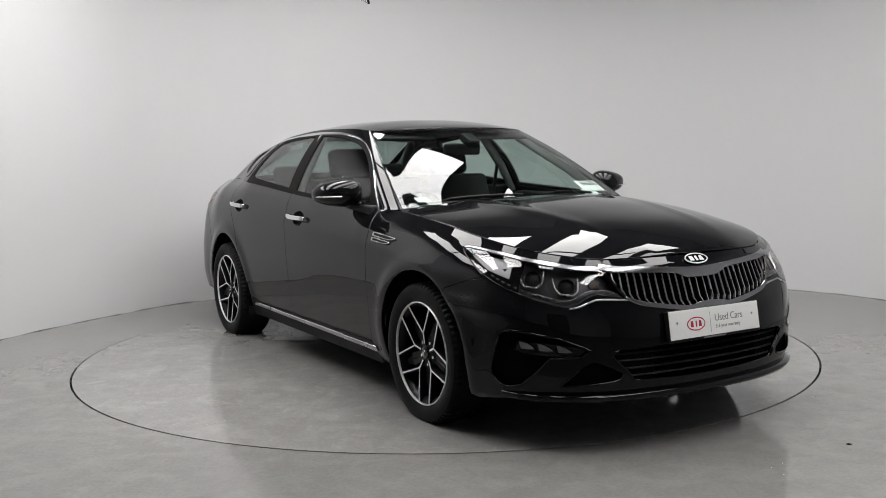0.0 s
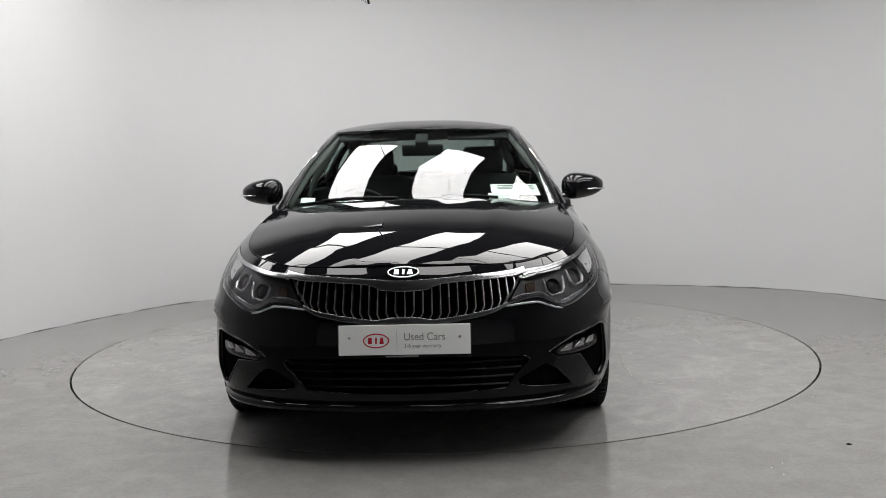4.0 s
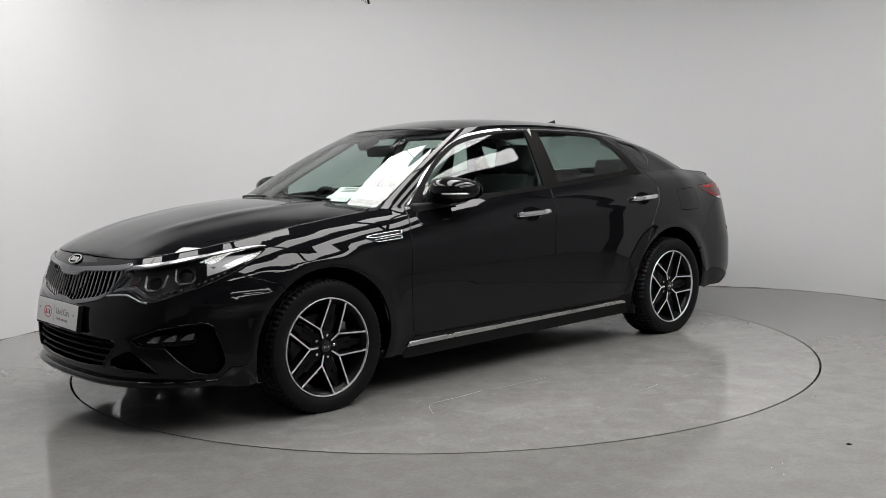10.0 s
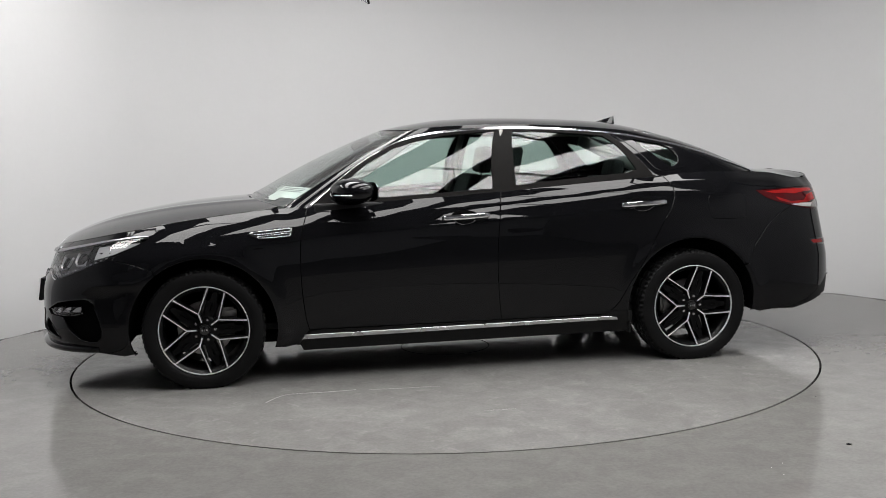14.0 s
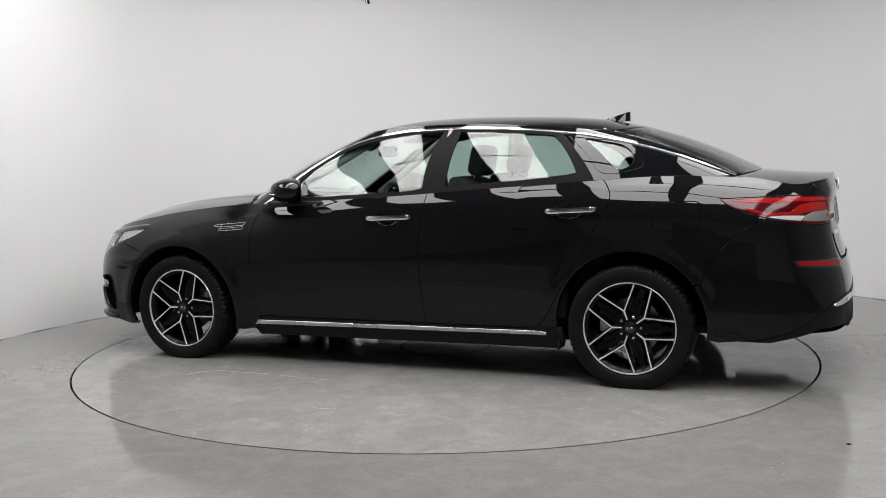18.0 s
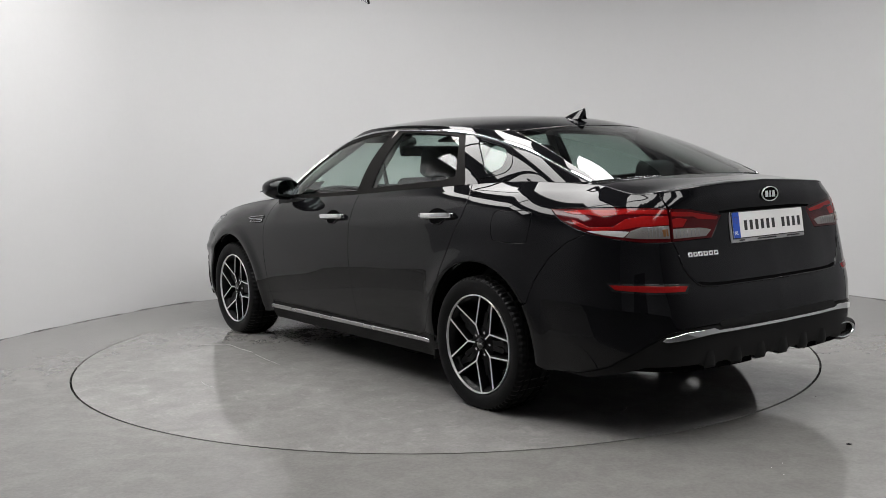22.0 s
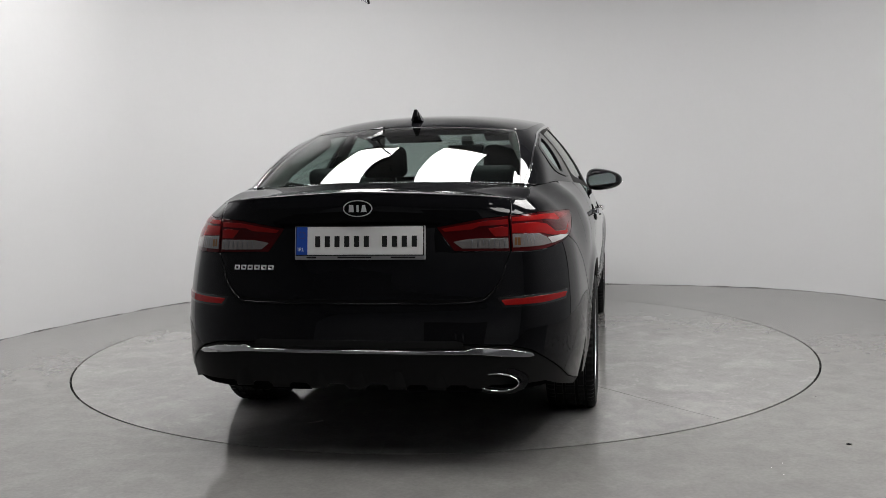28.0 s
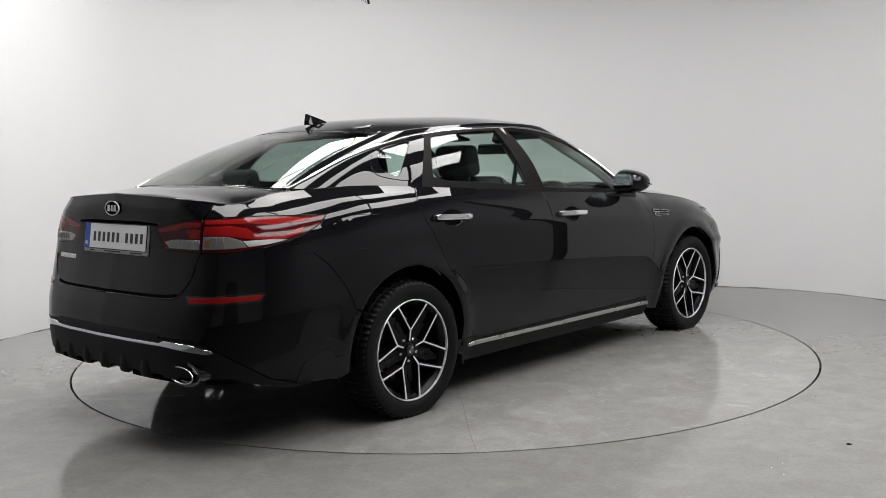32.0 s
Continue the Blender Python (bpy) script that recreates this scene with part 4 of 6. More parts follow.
def build_under():
    bm = box_bm((3.4, 1.42, 0.05), (0.03, 0, 0.225), bevel=0.02)
    part("underbody", bm, GAP, car)
    part("rear_undertray", box_bm((0.60, 1.36, 0.04), (-2.08, 0, 0.350), bevel=0.015), GAP, car)
    for sxn in (1, -1):
        for sy in (1, -1):
            prof = [(ARCH_R + 0.006, 0.0), (ARCH_R + 0.006, 0.27), (0.02, 0.27)]
            seg, verts, faces = 28, [], []
            for i in range(seg + 1):
                a = radians(-8 + 196 * i / seg)
                for r, h in prof:
                    verts.append((sxn * AXLE + r * math.cos(a), sy * (0.872 - h), HUB_Z + (0.0 if sxn > 0 else 0.012) + r * math.sin(a)))
            for i in range(seg):
                for k in range(2):
                    faces.append((i * 3 + k, i * 3 + k + 1, (i + 1) * 3 + k + 1, (i + 1) * 3 + k))
            obj("wheel_housing", verts, faces, GAP, car)


rear_glass_surf = build_body()
build_under()
# ---- wheels ----
def spoke_bar(name, a, b, w0, w1, y, depth, material, parent, taper=1.0):
    """A straight bar in the wheel's plane from a to b (x, z), its face at y, going depth inwards and widening."""
    a, b = Vector((a[0], 0, a[1])), Vector((b[0], 0, b[1]))
    d = (b - a).normalized()
    n = Vector((-d.z, 0, d.x))
    ya, yb = y if isinstance(y, tuple) else (y, y)
    verts = []
    for p, w, yy in ((a, w0, ya), (b, w1, yb)):
        for dy, k in ((0, 1.0), (-0.004, 1.25 * taper), (-depth, 1.7 * taper)):
            for sgn in (-1, 1):
                v = p + n * (w * 0.5 * k * sgn)
                verts.append((v.x, yy + dy, v.z))
    f = [(0, 1, 7, 6), (0, 6, 8, 2), (2, 8, 10, 4), (1, 3, 9, 7), (3, 5, 11, 9), (4, 10, 11, 5), (0, 2, 3, 1), (2, 4, 5, 3), (6, 7, 9, 8), (8, 9, 11, 10)]
    ob = obj(name, verts, f, material, parent, False)
    return ob


def build_wheel(x, side):
    w = new("wheel")
    w.parent = car
    w.matrix_basis = pose(x, side * (0.785 if x > 0 else 0.797), HUB_Z) @ pose(0, 0, 0, 0, 0 if side > 0 else (58 if x > 0 else 52), 0 if side > 0 else 180)
    w["label"] = "black tyre on a black alloy wheel with machined silver spokes"
    R = TYRE_R
    # tyre: sidewall, shoulder and grooved tread
    half = [(0.240, 0.098), (0.250, 0.107), (0.266, 0.114), (0.285, 0.117), (0.305, 0.1155), (0.314, 0.112), (0.318, 0.1085), (0.3235, 0.104), (0.3285, 0.096), (R - 0.0015, 0.083)]
    tread = [(R - 0.001, 0.074), (R - 0.009, 0.072), (R - 0.009, 0.064), (R, 0.062), (R, 0.036), (R - 0.009, 0.034), (R - 0.009, 0.022), (R, 0.020)]
    prof = half + tread + [(r, -h) for r, h in tread[::-1]] + [(r, -h) for r, h in half[::-1]]
    seg, n, verts, faces = 140, len(prof), [], []
    for i in range(seg):
        a = 2 * math.pi * i / seg
        for k, (r, h) in enumerate(prof):
            notch = 0.0
            if abs(h) > 0.07 and r > 0.317 and i % 2 == 0:
                notch = 0.0065
            if abs(h) <= 0.062 and r > R - 0.001 and i % 4 == 0:
                notch = 0.008
            if 0.300 < r < 0.310 and i % 14 == 0:
                notch = -0.001
            zz = (r - notch) * math.sin(a)
            flat_z = 0.0006 - HUB_Z
            bulge = 1 + 0.04 * max(0.0, flat_z - zz) / 0.015 * (abs(h) / 0.117)
            verts.append(((r - notch) * math.cos(a), h * bulge, max(zz, flat_z)))
    for i in range(seg):
        j = (i + 1) % seg
        for k in range(n - 1):
            faces.append((i * n + k, i * n + k + 1, j * n + k + 1, j * n + k))
    t = obj("tyre", verts, faces, RUBBER, w, True, "black low-profile tyre")
    t.data.set_sharp_from_angle(angle=radians(28))
    lathe("rim_barrel", [(0.240, 0.100), (0.222, 0.088), (0.212, 0.070), (0.206, 0.02), (0.200, -0.06), (0.224, -0.095), (0.232, -0.10)], ALLOYBL, w, 72)
    lathe("rim_lip", [(0.2415, 0.098), (0.2425, 0.1055), (0.2405, 0.1080), (0.2372, 0.108), (0.2355, 0.100), (0.236, 0.09)], ALLOY, w, 96, label="machined silver rim edge")
    lathe("brake_disc", [(0.07, 0.005), (0.148, 0.005), (0.150, 0.003), (0.150, -0.018), (0.07, -0.018)], STEEL, w, 56, label="worn steel brake disc")
    cal = bmesh.new()
    bmesh.ops.create_cube(cal, size=1.0)
    bmesh.ops.scale(cal, vec=(0.075, 0.07, 0.16), verts=cal.verts)
    bmesh.ops.bevel(cal, geom=cal.edges[:], offset=0.016, segments=2, affect="EDGES")
    bmesh.ops.translate(cal, vec=(-0.132 if x > 0 else 0.132, -0.005, 0.03), verts=cal.verts)
    part("brake_caliper", cal, STEEL, w, smooth=True)
    lathe("hub", [(0.0, 0.084), (0.026, 0.083), (0.030, 0.080), (0.031, 0.074), (0.040, 0.071), (0.070, 0.070), (0.084, 0.060), (0.088, 0.03), (0.06, 0.0), (0.0, 0.0)], ALLOYBL, w, 48)
    lathe("hub_cap", [(0.0, 0.0875), (0.022, 0.0868), (0.0265, 0.085), (0.0275, 0.082)], GLOSSBL, w, 32)
    for k, (ox, wd) in enumerate(((-0.012, 0.008), (0.0, 0.003), (0.011, 0.008))):
        part("hub_badge", box_bm((wd, 0.0016, 0.011), (ox, 0.088, 0), bevel=0.0004, seg=1), CHROME, w)
    for k in range(5):
        c = radians(72 * k)
        p = lambda r, a: (r * math.cos(a), r * math.sin(a))
        fork = p(0.093, c)
        spoke_bar("spoke_stem_base", p(0.036, c), p(0.099, c), 0.011, 0.013, (0.079, 0.085), 0.05, ALLOYBL, w)
        spoke_bar("spoke_stem", p(0.043, c), p(0.095, c), 0.0070, 0.0090, (0.0803, 0.0863), 0.003, ALLOY, w, 0.8)
        for sgn in (-1, 1):
            e = p(0.233, c + sgn * radians(24.5))
            spoke_bar("spoke_base", fork, e, 0.012, 0.013, (0.085, 0.100), 0.048, ALLOYBL, w)
            spoke_bar("spoke_face", fork, e, 0.0070, 0.0072, (0.0863, 0.1032), 0.003, ALLOY, w, 0.8)
        c2 = c + radians(36)
        spoke_bar("inner_spoke", p(0.06, c2 - 0.16), p(0.158, c2 - 0.12), 0.026, 0.024, (0.066, 0.066), 0.03, ALLOYBL, w)
        spoke_bar("inner_spoke", p(0.06, c2 + 0.16), p(0.158, c2 + 0.12), 0.026, 0.024, (0.066, 0.066), 0.03, ALLOYBL, w)
        spoke_bar("inner_spoke", p(0.145, c2), p(0.214, c2), 0.044, 0.020, (0.062, 0.07), 0.03, ALLOYBL, w)
        b = lathe("wheel_bolt", [(0.0, 0.073), (0.0062, 0.073), (0.0085, 0.0712), (0.0085, 0.064)], CHROME, w, 6, smooth=False)
        b.location = (0.056 * math.cos(c2), 0, 0.056 * math.sin(c2))
    return w


for ax in (AXLE, -AXLE):
    for sd in (1, -1):
        build_wheel(ax, sd)
# ---- fittings on the skin ----
def seat_on(surf, a, b, lift=0.0, tilt=0.0):
    """A pose on the surface: x to the viewer's right, y up, z outwards."""
    e = 1e-3
    one = lambda p, q: Vector(surf(np.array([p]), np.array([q]))[0])
    P = one(a, b)
    n = (one(a + e, b) - one(a - e, b)).cross(one(a, b + e) - one(a, b - e)).normalized()
    if n.dot(P - Vector((0, 0, 0.6))) < 0:
        n = -n
    x = Vector((0, 0, 1)).cross(n).normalized()
    y = n.cross(x)
    m = Matrix((x, y, n)).transposed().to_4x4()
    return Matrix.Translation(P + n * lift) @ m @ pose(0, 0, 0, 0, 0, tilt)


def group_part(name, parent, m, label=""):
    g = new(name)
    g.parent = parent
    g.matrix_basis = m
    if label:
        g["label"] = label
    return g


def flat(name, pts, material, parent, thick=0.001, z=0.0, label=""):
    """A flat shape of an outline in x and y with a small thickness."""
    n = len(pts)
    verts = [(p[0], p[1], z + thick) for p in pts] + [(p[0], p[1], z) for p in pts]
    faces = [tuple(range(n)), tuple(range(2 * n - 1, n - 1, -1))] + [(i, n + i, n + (i + 1) % n, (i + 1) % n) for i in range(n)]
    return obj(name, verts, faces, material, parent, False, label)


def oval_ring(name, a, b, w, material, parent, z=0.0, thick=0.002):
    n, verts, faces = 40, [], []
    for i in range(n):
        c, s = math.cos(2 * math.pi * i / n), math.sin(2 * math.pi * i / n)
        for ra, rb, zz in ((a, b, z), (a, b, z + thick), (a - w, b - w, z + thick), (a - w, b - w, z)):
            verts.append((ra * c, rb * s, zz))
    for i in range(n):
        j = (i + 1) % n
        for k in range(4):
            faces.append((i * 4 + k, i * 4 + (k + 1) % 4, j * 4 + (k + 1) % 4, j * 4 + k))
    return obj(name, verts, faces, material, parent, False)


def oval(name, a, b, material, parent, z=0.0, thick=0.002):
    return flat(name, [(a * math.cos(2 * math.pi * i / 36), b * math.sin(2 * math.pi * i / 36)) for i in range(36)], material, parent, thick, z)


def writing(name, text, size, material, parent, m, spacing=1.0, squash=1.0):
    cu = bpy.data.curves.new(name, "FONT")
    cu.body, cu.size, cu.extrude, cu.space_character = text, size, 0.0004, spacing
    cu.align_x, cu.align_y = "LEFT", "CENTER"
    tmp = new(name, cu)
    dg = bpy.context.evaluated_depsgraph_get()
    me = bpy.data.meshes.new_from_object(tmp.evaluated_get(dg))
    bpy.data.objects.remove(tmp)
    me.materials.clear()
    me.materials.append(material)
    ob = new(name, me)
    ob.parent = parent
    ob.matrix_basis = m @ Matrix.Diagonal((squash, 1, 1, 1))
    return ob


def badge(surf, a, b, ra, rb, lift):
    g = group_part("oval_badge", car, seat_on(surf, a, b, lift), "black oval badge with a chrome ring and raised shapes")
    oval("badge_base", ra, rb, GAP, g, 0.0, 0.003)
    oval_ring("badge_ring", ra, rb, ra * 0.065, ALLOY, g, 0.0, 0.006)
    for x, lo, hi in ((-0.44, 0.17, 0.14), (0.0, 0.075, 0.075), (0.42, 0.19, 0.09)):
        flat("badge_block", [(ra * (x - lo), -rb * 0.42), (ra * (x + lo), -rb * 0.42), (ra * (x + hi), rb * 0.42), (ra * (x - hi), rb * 0.42)], ALLOY, g, 0.003, 0.003)
    return g


def build_front():
    # grille
    zt = smooth1d([p[0] for p in GRILLE_T], [p[1] for p in GRILLE_T])
    gb = GRILLE_B[::-1]
    zb = smooth1d([p[0] for p in gb] + [0.52], [p[1] for p in gb] + [0.70])
    panel("grille_back", lower, both(GRILLE_T + GRILLE_B), GAP, car, gap=-0.004, res=0.04, raise_by=-0.055, depth=-0.05)
    ctop = smooth1d((0, 0.085, 0.145, 0.29, 0.455, 0.53), (0.731, 0.734, 0.737, 0.746, 0.757, 0.768))
    ss = np.linspace(0, 0.525, 30)
    panel("grille_chrome_top", lower, both([(s, float(zt(s)) - 0.004) for s in ss] + [(s, float(ctop(s))) for s in ss[::-1]]), GRILLECHR, car, gap=0.0, res=0.02, raise_by=0.007,
          depth=0.02, label="chrome upper grille surround")
    sb = np.linspace(0, 0.42, 24)
    lowz = smooth1d((0, 0.05, 0.115, 0.19, 0.30, 0.36, 0.42), (0.571, 0.568, 0.560, 0.571, 0.590, 0.603, 0.628))
    panel("grille_chrome_bottom", lower, both([(s, float(lowz(s))) for s in sb] + [(s, float(zb(s)) + 0.004) for s in sb[::-1]]), GRILLECHR, car, gap=0.0, res=0.02, raise_by=0.008,
          depth=0.02, label="chrome lower grille surround")
    for i in range(27):
        s = (i - 13) * 0.0355
        a = abs(s)
        hi, lo = float(zt(min(a, 0.51))) - 0.002, (float(zb(a)) if a < 0.42 else 0.636 + (a - 0.42) * 1.1) + 0.004
        if hi - lo < 0.02:
            continue
        knee = lo + 0.022
        shift = -0.012 * (1 if s > 0.01 else -1 if s < -0.01 else 0)
        line = [(s, hi), (s, knee), (s + shift, lo)]
        for nm, mt, w, f0, f1 in (("grille_blade", GLOSSBL, 0.0085, -0.012, -0.05), ("blade_edge", SATIN, 0.0046, -0.007, -0.013)):
            verts, faces = [], []
            for p, z in line:
                for ds, dep in ((-w / 2, f0), (w / 2, f0), (w / 2, f1), (-w / 2, f1)):
                    q = lower(np.array([p + ds + (0.0035 if nm == "blade_edge" else 0) * (1 if s >= 0 else -1)]), np.array([z]))[0]
                    verts.append((q[0] + dep * 0.95, q[1], q[2]))
            for k in range(2):
                for j in range(4):
                    faces.append((k * 4 + j, k * 4 + (j + 1) % 4, (k + 1) * 4 + (j + 1) % 4, (k + 1) * 4 + j))
            faces += [(0, 1, 2, 3), (11, 10, 9, 8)]
            obj(nm, verts, faces, mt, car, False)
    badge(lower, 0.0, 0.762, 0.064, 0.0285, 0.003)
    # number plate carrier
    m = seat_on(lower, 0.0, 0.507, 0.014)
    m = Matrix.Translation(m.translation) @ pose(0, 0, 0, 90 - 9, 0, 90)
    g = group_part("front_plate", car, m, "white dealer plate on a black holder")
    part("plate_holder", box_bm((0.53, 0.132, 0.02), (0, -0.002, -0.012), bevel=0.004), BLACKPL, g)
    part("plate_sheet", box_bm((0.52, 0.118, 0.003), (0, 0.003, 0.0005), bevel=0.001, seg=1), PLATE, g)
    oval("plate_emblem_base", 0.052, 0.029, PLATE, g, 0.002, 0.0004)
    for o in g.children:
        if o.name.startswith("plate_emblem"):
            o.location = (-0.112, 0, 0)
    em = oval_ring("plate_emblem", 0.052, 0.029, 0.005, PLATERED, g, 0.0022, 0.0006)
    em.location = (-0.112, 0, 0)
    for x, lo, hi in ((-0.024, 0.008, 0.007), (0.0, 0.0035, 0.0035), (0.022, 0.009, 0.0045)):
        flat("emblem_block", [(-0.112 + x - lo, -0.0125), (-0.112 + x + lo, -0.0125), (-0.112 + x + hi, 0.0125), (-0.112 + x - hi, 0.0125)], PLATERED, g, 0.0006, 0.0023)
    part("plate_divider", box_bm((0.001, 0.085, 0.0006), (-0.03, 0, 0.0024)), PLATEGR, g)
    writing("plate_words", "Used Cars", 0.043, PLATEGR, g, pose(-0.004, 0.013, 0.0024), 0.98, 0.92)
    writing("plate_small_words", "3-6 year warranty", 0.022, PLATEGR, g, pose(-0.002, -0.022, 0.0024), 1.0, 0.92)
    for sg in (-1, 1):
        b = lathe("plate_screw", [(0, 0.004), (0.004, 0.0038), (0.0055, 0.002)], STEEL, g, 12)
        b.matrix_basis = pose(sg * 0.218, 0.012, 0.001, 90)
    bar = part("plate_small_print", box_bm((0.13, 0.006, 0.0006), (-0.01, -0.062, 0.0005)), PLATEGR, g)
    # lower intake: backing, slats and the lip
    panel("intake_back", lower, INTAKE, GAP, car, gap=-0.004, res=0.06, raise_by=-0.07, depth=-0.066)
    for z, w in ((0.315, 0.41), (0.347, 0.435), (0.379, 0.465), (0.408, 0.48)):
        ss = np.linspace(-w, w, 24)
        verts, faces = [], []
        for s in ss:
            q = lower(np.array([s]), np.array([z]))[0]
            for dx, dz in ((-0.018, 0.004), (-0.014, -0.001), (-0.02, -0.005), (-0.062, -0.004), (-0.062, 0.003)):
                verts.append((q[0] + dx, q[1], q[2] + dz))
        for k in range(len(ss) - 1):
            for j in range(5):
                faces.append((k * 5 + j, k * 5 + (j + 1) % 5, (k + 1) * 5 + (j + 1) % 5, (k + 1) * 5 + j))
        obj("intake_slat", verts, faces, BLACKPL, car, False)
    for nm, mt, z0, z1, out, s_end in (("front_lip", PAINT, 0.214, 0.240, 0.024, 0.98),):
        ss = np.linspace(-s_end, s_end, 70)
        verts, faces = [], []
        for s in ss:
            f = out * min(1.0, (s_end - abs(s)) / 0.25) ** 0.6
            for z, o in ((z1 + 0.006, -0.006), (z1, f * 0.9), ((z0 + z1) / 2, f), (z0, f * 0.8), (z0 - 0.004, -0.02)):
                q = lower(np.array([s]), np.array([max(z, 0.2)]))[0]
                a = np.interp(abs(s), PLAN_S, PLAN_N[:, 0]), np.interp(abs(s), PLAN_S, PLAN_N[:, 1]) * (1 if s >= 0 else -1)
                k = 0.004
                verts.append((q[0] + a[0] * (o + k), q[1] + a[1] * (o + k), z))
        for k in range(len(ss) - 1):
            for j in range(4):
                faces.append((k * 5 + j, (k + 1) * 5 + j, (k + 1) * 5 + j + 1, k * 5 + j + 1))
        obj(nm, verts, faces, mt, car, True)
    # fog lamp recesses
    lampo = [(0.600, 0.431), (0.67, 0.447), (0.752, 0.460), (0.893, 0.461), (0.906, 0.426), (0.85, 0.414), (0.75, 0.409), (0.645, 0.409)]
    for sg in (1, -1):
        mir = lambda pts: [(sg * a, b) for a, b in pts]
        panel("fog_recess", lower, mir(FOG), GLOSSBL, car, gap=-0.003, res=0.04, raise_by=-0.05, depth=-0.046)
        panel("lower_pocket", lower, mir(POCKET), GAP, car, gap=-0.003, res=0.04, raise_by=-0.04, depth=-0.036)
        for z in (0.295, 0.318, 0.341, 0.364, 0.387):
            verts, faces = [], []
            ss = np.linspace(0.905, 0.995, 6)
            for s in ss:
                q = lower(np.array([sg * s]), np.array([z]))[0]
                a = np.interp(s, PLAN_S, PLAN_N[:, 0]), sg * np.interp(s, PLAN_S, PLAN_N[:, 1])
                for d, dz in ((-0.03, 0.004), (-0.026, -0.004), (-0.052, -0.004), (-0.052, 0.004)):
                    verts.append((q[0] + a[0] * d, q[1] + a[1] * d, q[2] + dz))
            for k in range(len(ss) - 1):
                for j in range(4):
                    faces.append((k * 4 + j, k * 4 + (j + 1) % 4, (k + 1) * 4 + (j + 1) % 4, (k + 1) * 4 + j))
            obj("fog_grille_slat", verts, faces, BLACKPL, car, False)
        fl = group_part("fog_lamp", car, Matrix.Identity(4), "clear LED fog lamp")
        panel("fog_housing", lower, mir(lampo), GLOSSBL, fl, gap=0.0, res=0.03, raise_by=-0.035, depth=-0.03)
        for k in range(3):
            s0 = 0.69 + 0.080 * k
            z0 = 0.430 + 0.006 * k
            panel("fog_reflector", lower, mir([(s0 - 0.03, z0 - 0.009), (s0 + 0.026, z0 - 0.008), (s0 + 0.036, z0 + 0.020), (s0 + 0.004, z0 + 0.012)]), SATIN, fl, gap=0.0, res=0.02, raise_by=-0.012, depth=0.012)
        panel("fog_cover", lower, mir(lampo), CLEAR, fl, gap=0.001, res=0.03, raise_by=-0.006, depth=0.003)
    for sg in (1, -1):
        for nm, pts, r, closed in (("fog_frame", FOG, 0.0045, True), ("intake_edge", [(0.470, 0.424), (0.492, 0.415), (0.490, 0.395), (0.43, 0.335), (0.405, 0.300)], 0.005, False),
                                   ("pocket_edge", [(0.634, 0.350), (0.705, 0.288), (0.68, 0.283), (0.52, 0.294), (0.46, 0.305)], 0.0045, False)):
            rim = [lower(np.array([sg * p[0]]), np.array([p[1]]))[0] for p in (dense(pts, 0.03) if closed else catmull(pts, 6))]
            tube(nm, [(q[0] - 0.001, q[1], q[2]) for q in rim], r, PAINT, car, 8, cyclic=closed)
    # head lamps
    for sg in (1, -1):
        mir = lambda pts: [(sg * a, b) for a, b in pts]
        hl = group_part("headlamp", car, Matrix.Identity(4), "clear headlamp with twin projectors and chrome light strips")
        panel("lamp_housing", lower, mir([tuple(p) for p in HEAD]), LAMPGREY, hl, gap=0.0, res=0.025, raise_by=-0.045, depth=-0.04)
        for s0, z0, r in ((0.68, 0.695, 0.030), (0.845, 0.726, 0.031)):
            mm = seat_on(lower, sg * s0, z0, -0.034)
            pr = group_part("projector", hl, mm @ pose(0, 0, 0, 90))
            lathe("projector_lens", [(0, -0.030), (r * 0.5, -0.027), (r * 0.85, -0.019), (r, -0.010), (r, 0.004)], CLEAR, pr, 28, label="clear projector lens")
            lathe("projector_bowl", [(0, -0.004), (r * 0.8, -0.006), (r * 1.02, -0.012), (r * 1.12, -0.010), (r * 1.15, 0.004)], BLACKPL, pr, 28)
        for s0, z0 in ((0.68, 0.695), (0.845, 0.726)):
            u = [(s0 - 0.052, z0 + 0.030), (s0 - 0.050, z0 - 0.018), (s0 - 0.030, z0 - 0.036), (s0 + 0.030, z0 - 0.030), (s0 + 0.052, z0 - 0.008), (s0 + 0.066, z0 + 0.034)]
            o = [(s0 - 0.0548, z0 + 0.0307), (s0 - 0.0525, z0 - 0.0193), (s0 - 0.0312, z0 - 0.0390), (s0 + 0.0312, z0 - 0.0330), (s0 + 0.0550, z0 - 0.0092), (s0 + 0.0690, z0 + 0.0353)]
            panel("light_strip", lower, mir(u + o[::-1]), SATIN, hl, gap=0.0, res=0.02, raise_by=-0.022, depth=0.012, label="silver light strip")
        panel("outer_reflector", lower, mir([(0.955, 0.722), (1.09, 0.755), (1.215, 0.808), (1.07, 0.803), (0.96, 0.788)]), GREYREFL, hl, gap=0.0, res=0.03, raise_by=-0.02, depth=0.01, label="silver side reflector")
        panel("inner_reflector", lower, mir([(0.525, 0.680), (0.572, 0.686), (0.578, 0.722), (0.535, 0.716)]), AMBERDK, hl, gap=0.0, res=0.03, raise_by=-0.03, depth=0.01, label="amber turn reflector")
        panel("lower_blade", lower, mir([(0.44, 0.642), (0.50, 0.655), (0.575, 0.660), (0.65, 0.624), (0.70, 0.617), (0.83, 0.650), (0.83, 0.662), (0.70, 0.632), (0.66, 0.636), (0.585, 0.672), (0.50, 0.668), (0.45, 0.655)]), GRILLECHR, hl, gap=0.0, res=0.02, raise_by=-0.012, depth=0.01, label="silver lower light strip")
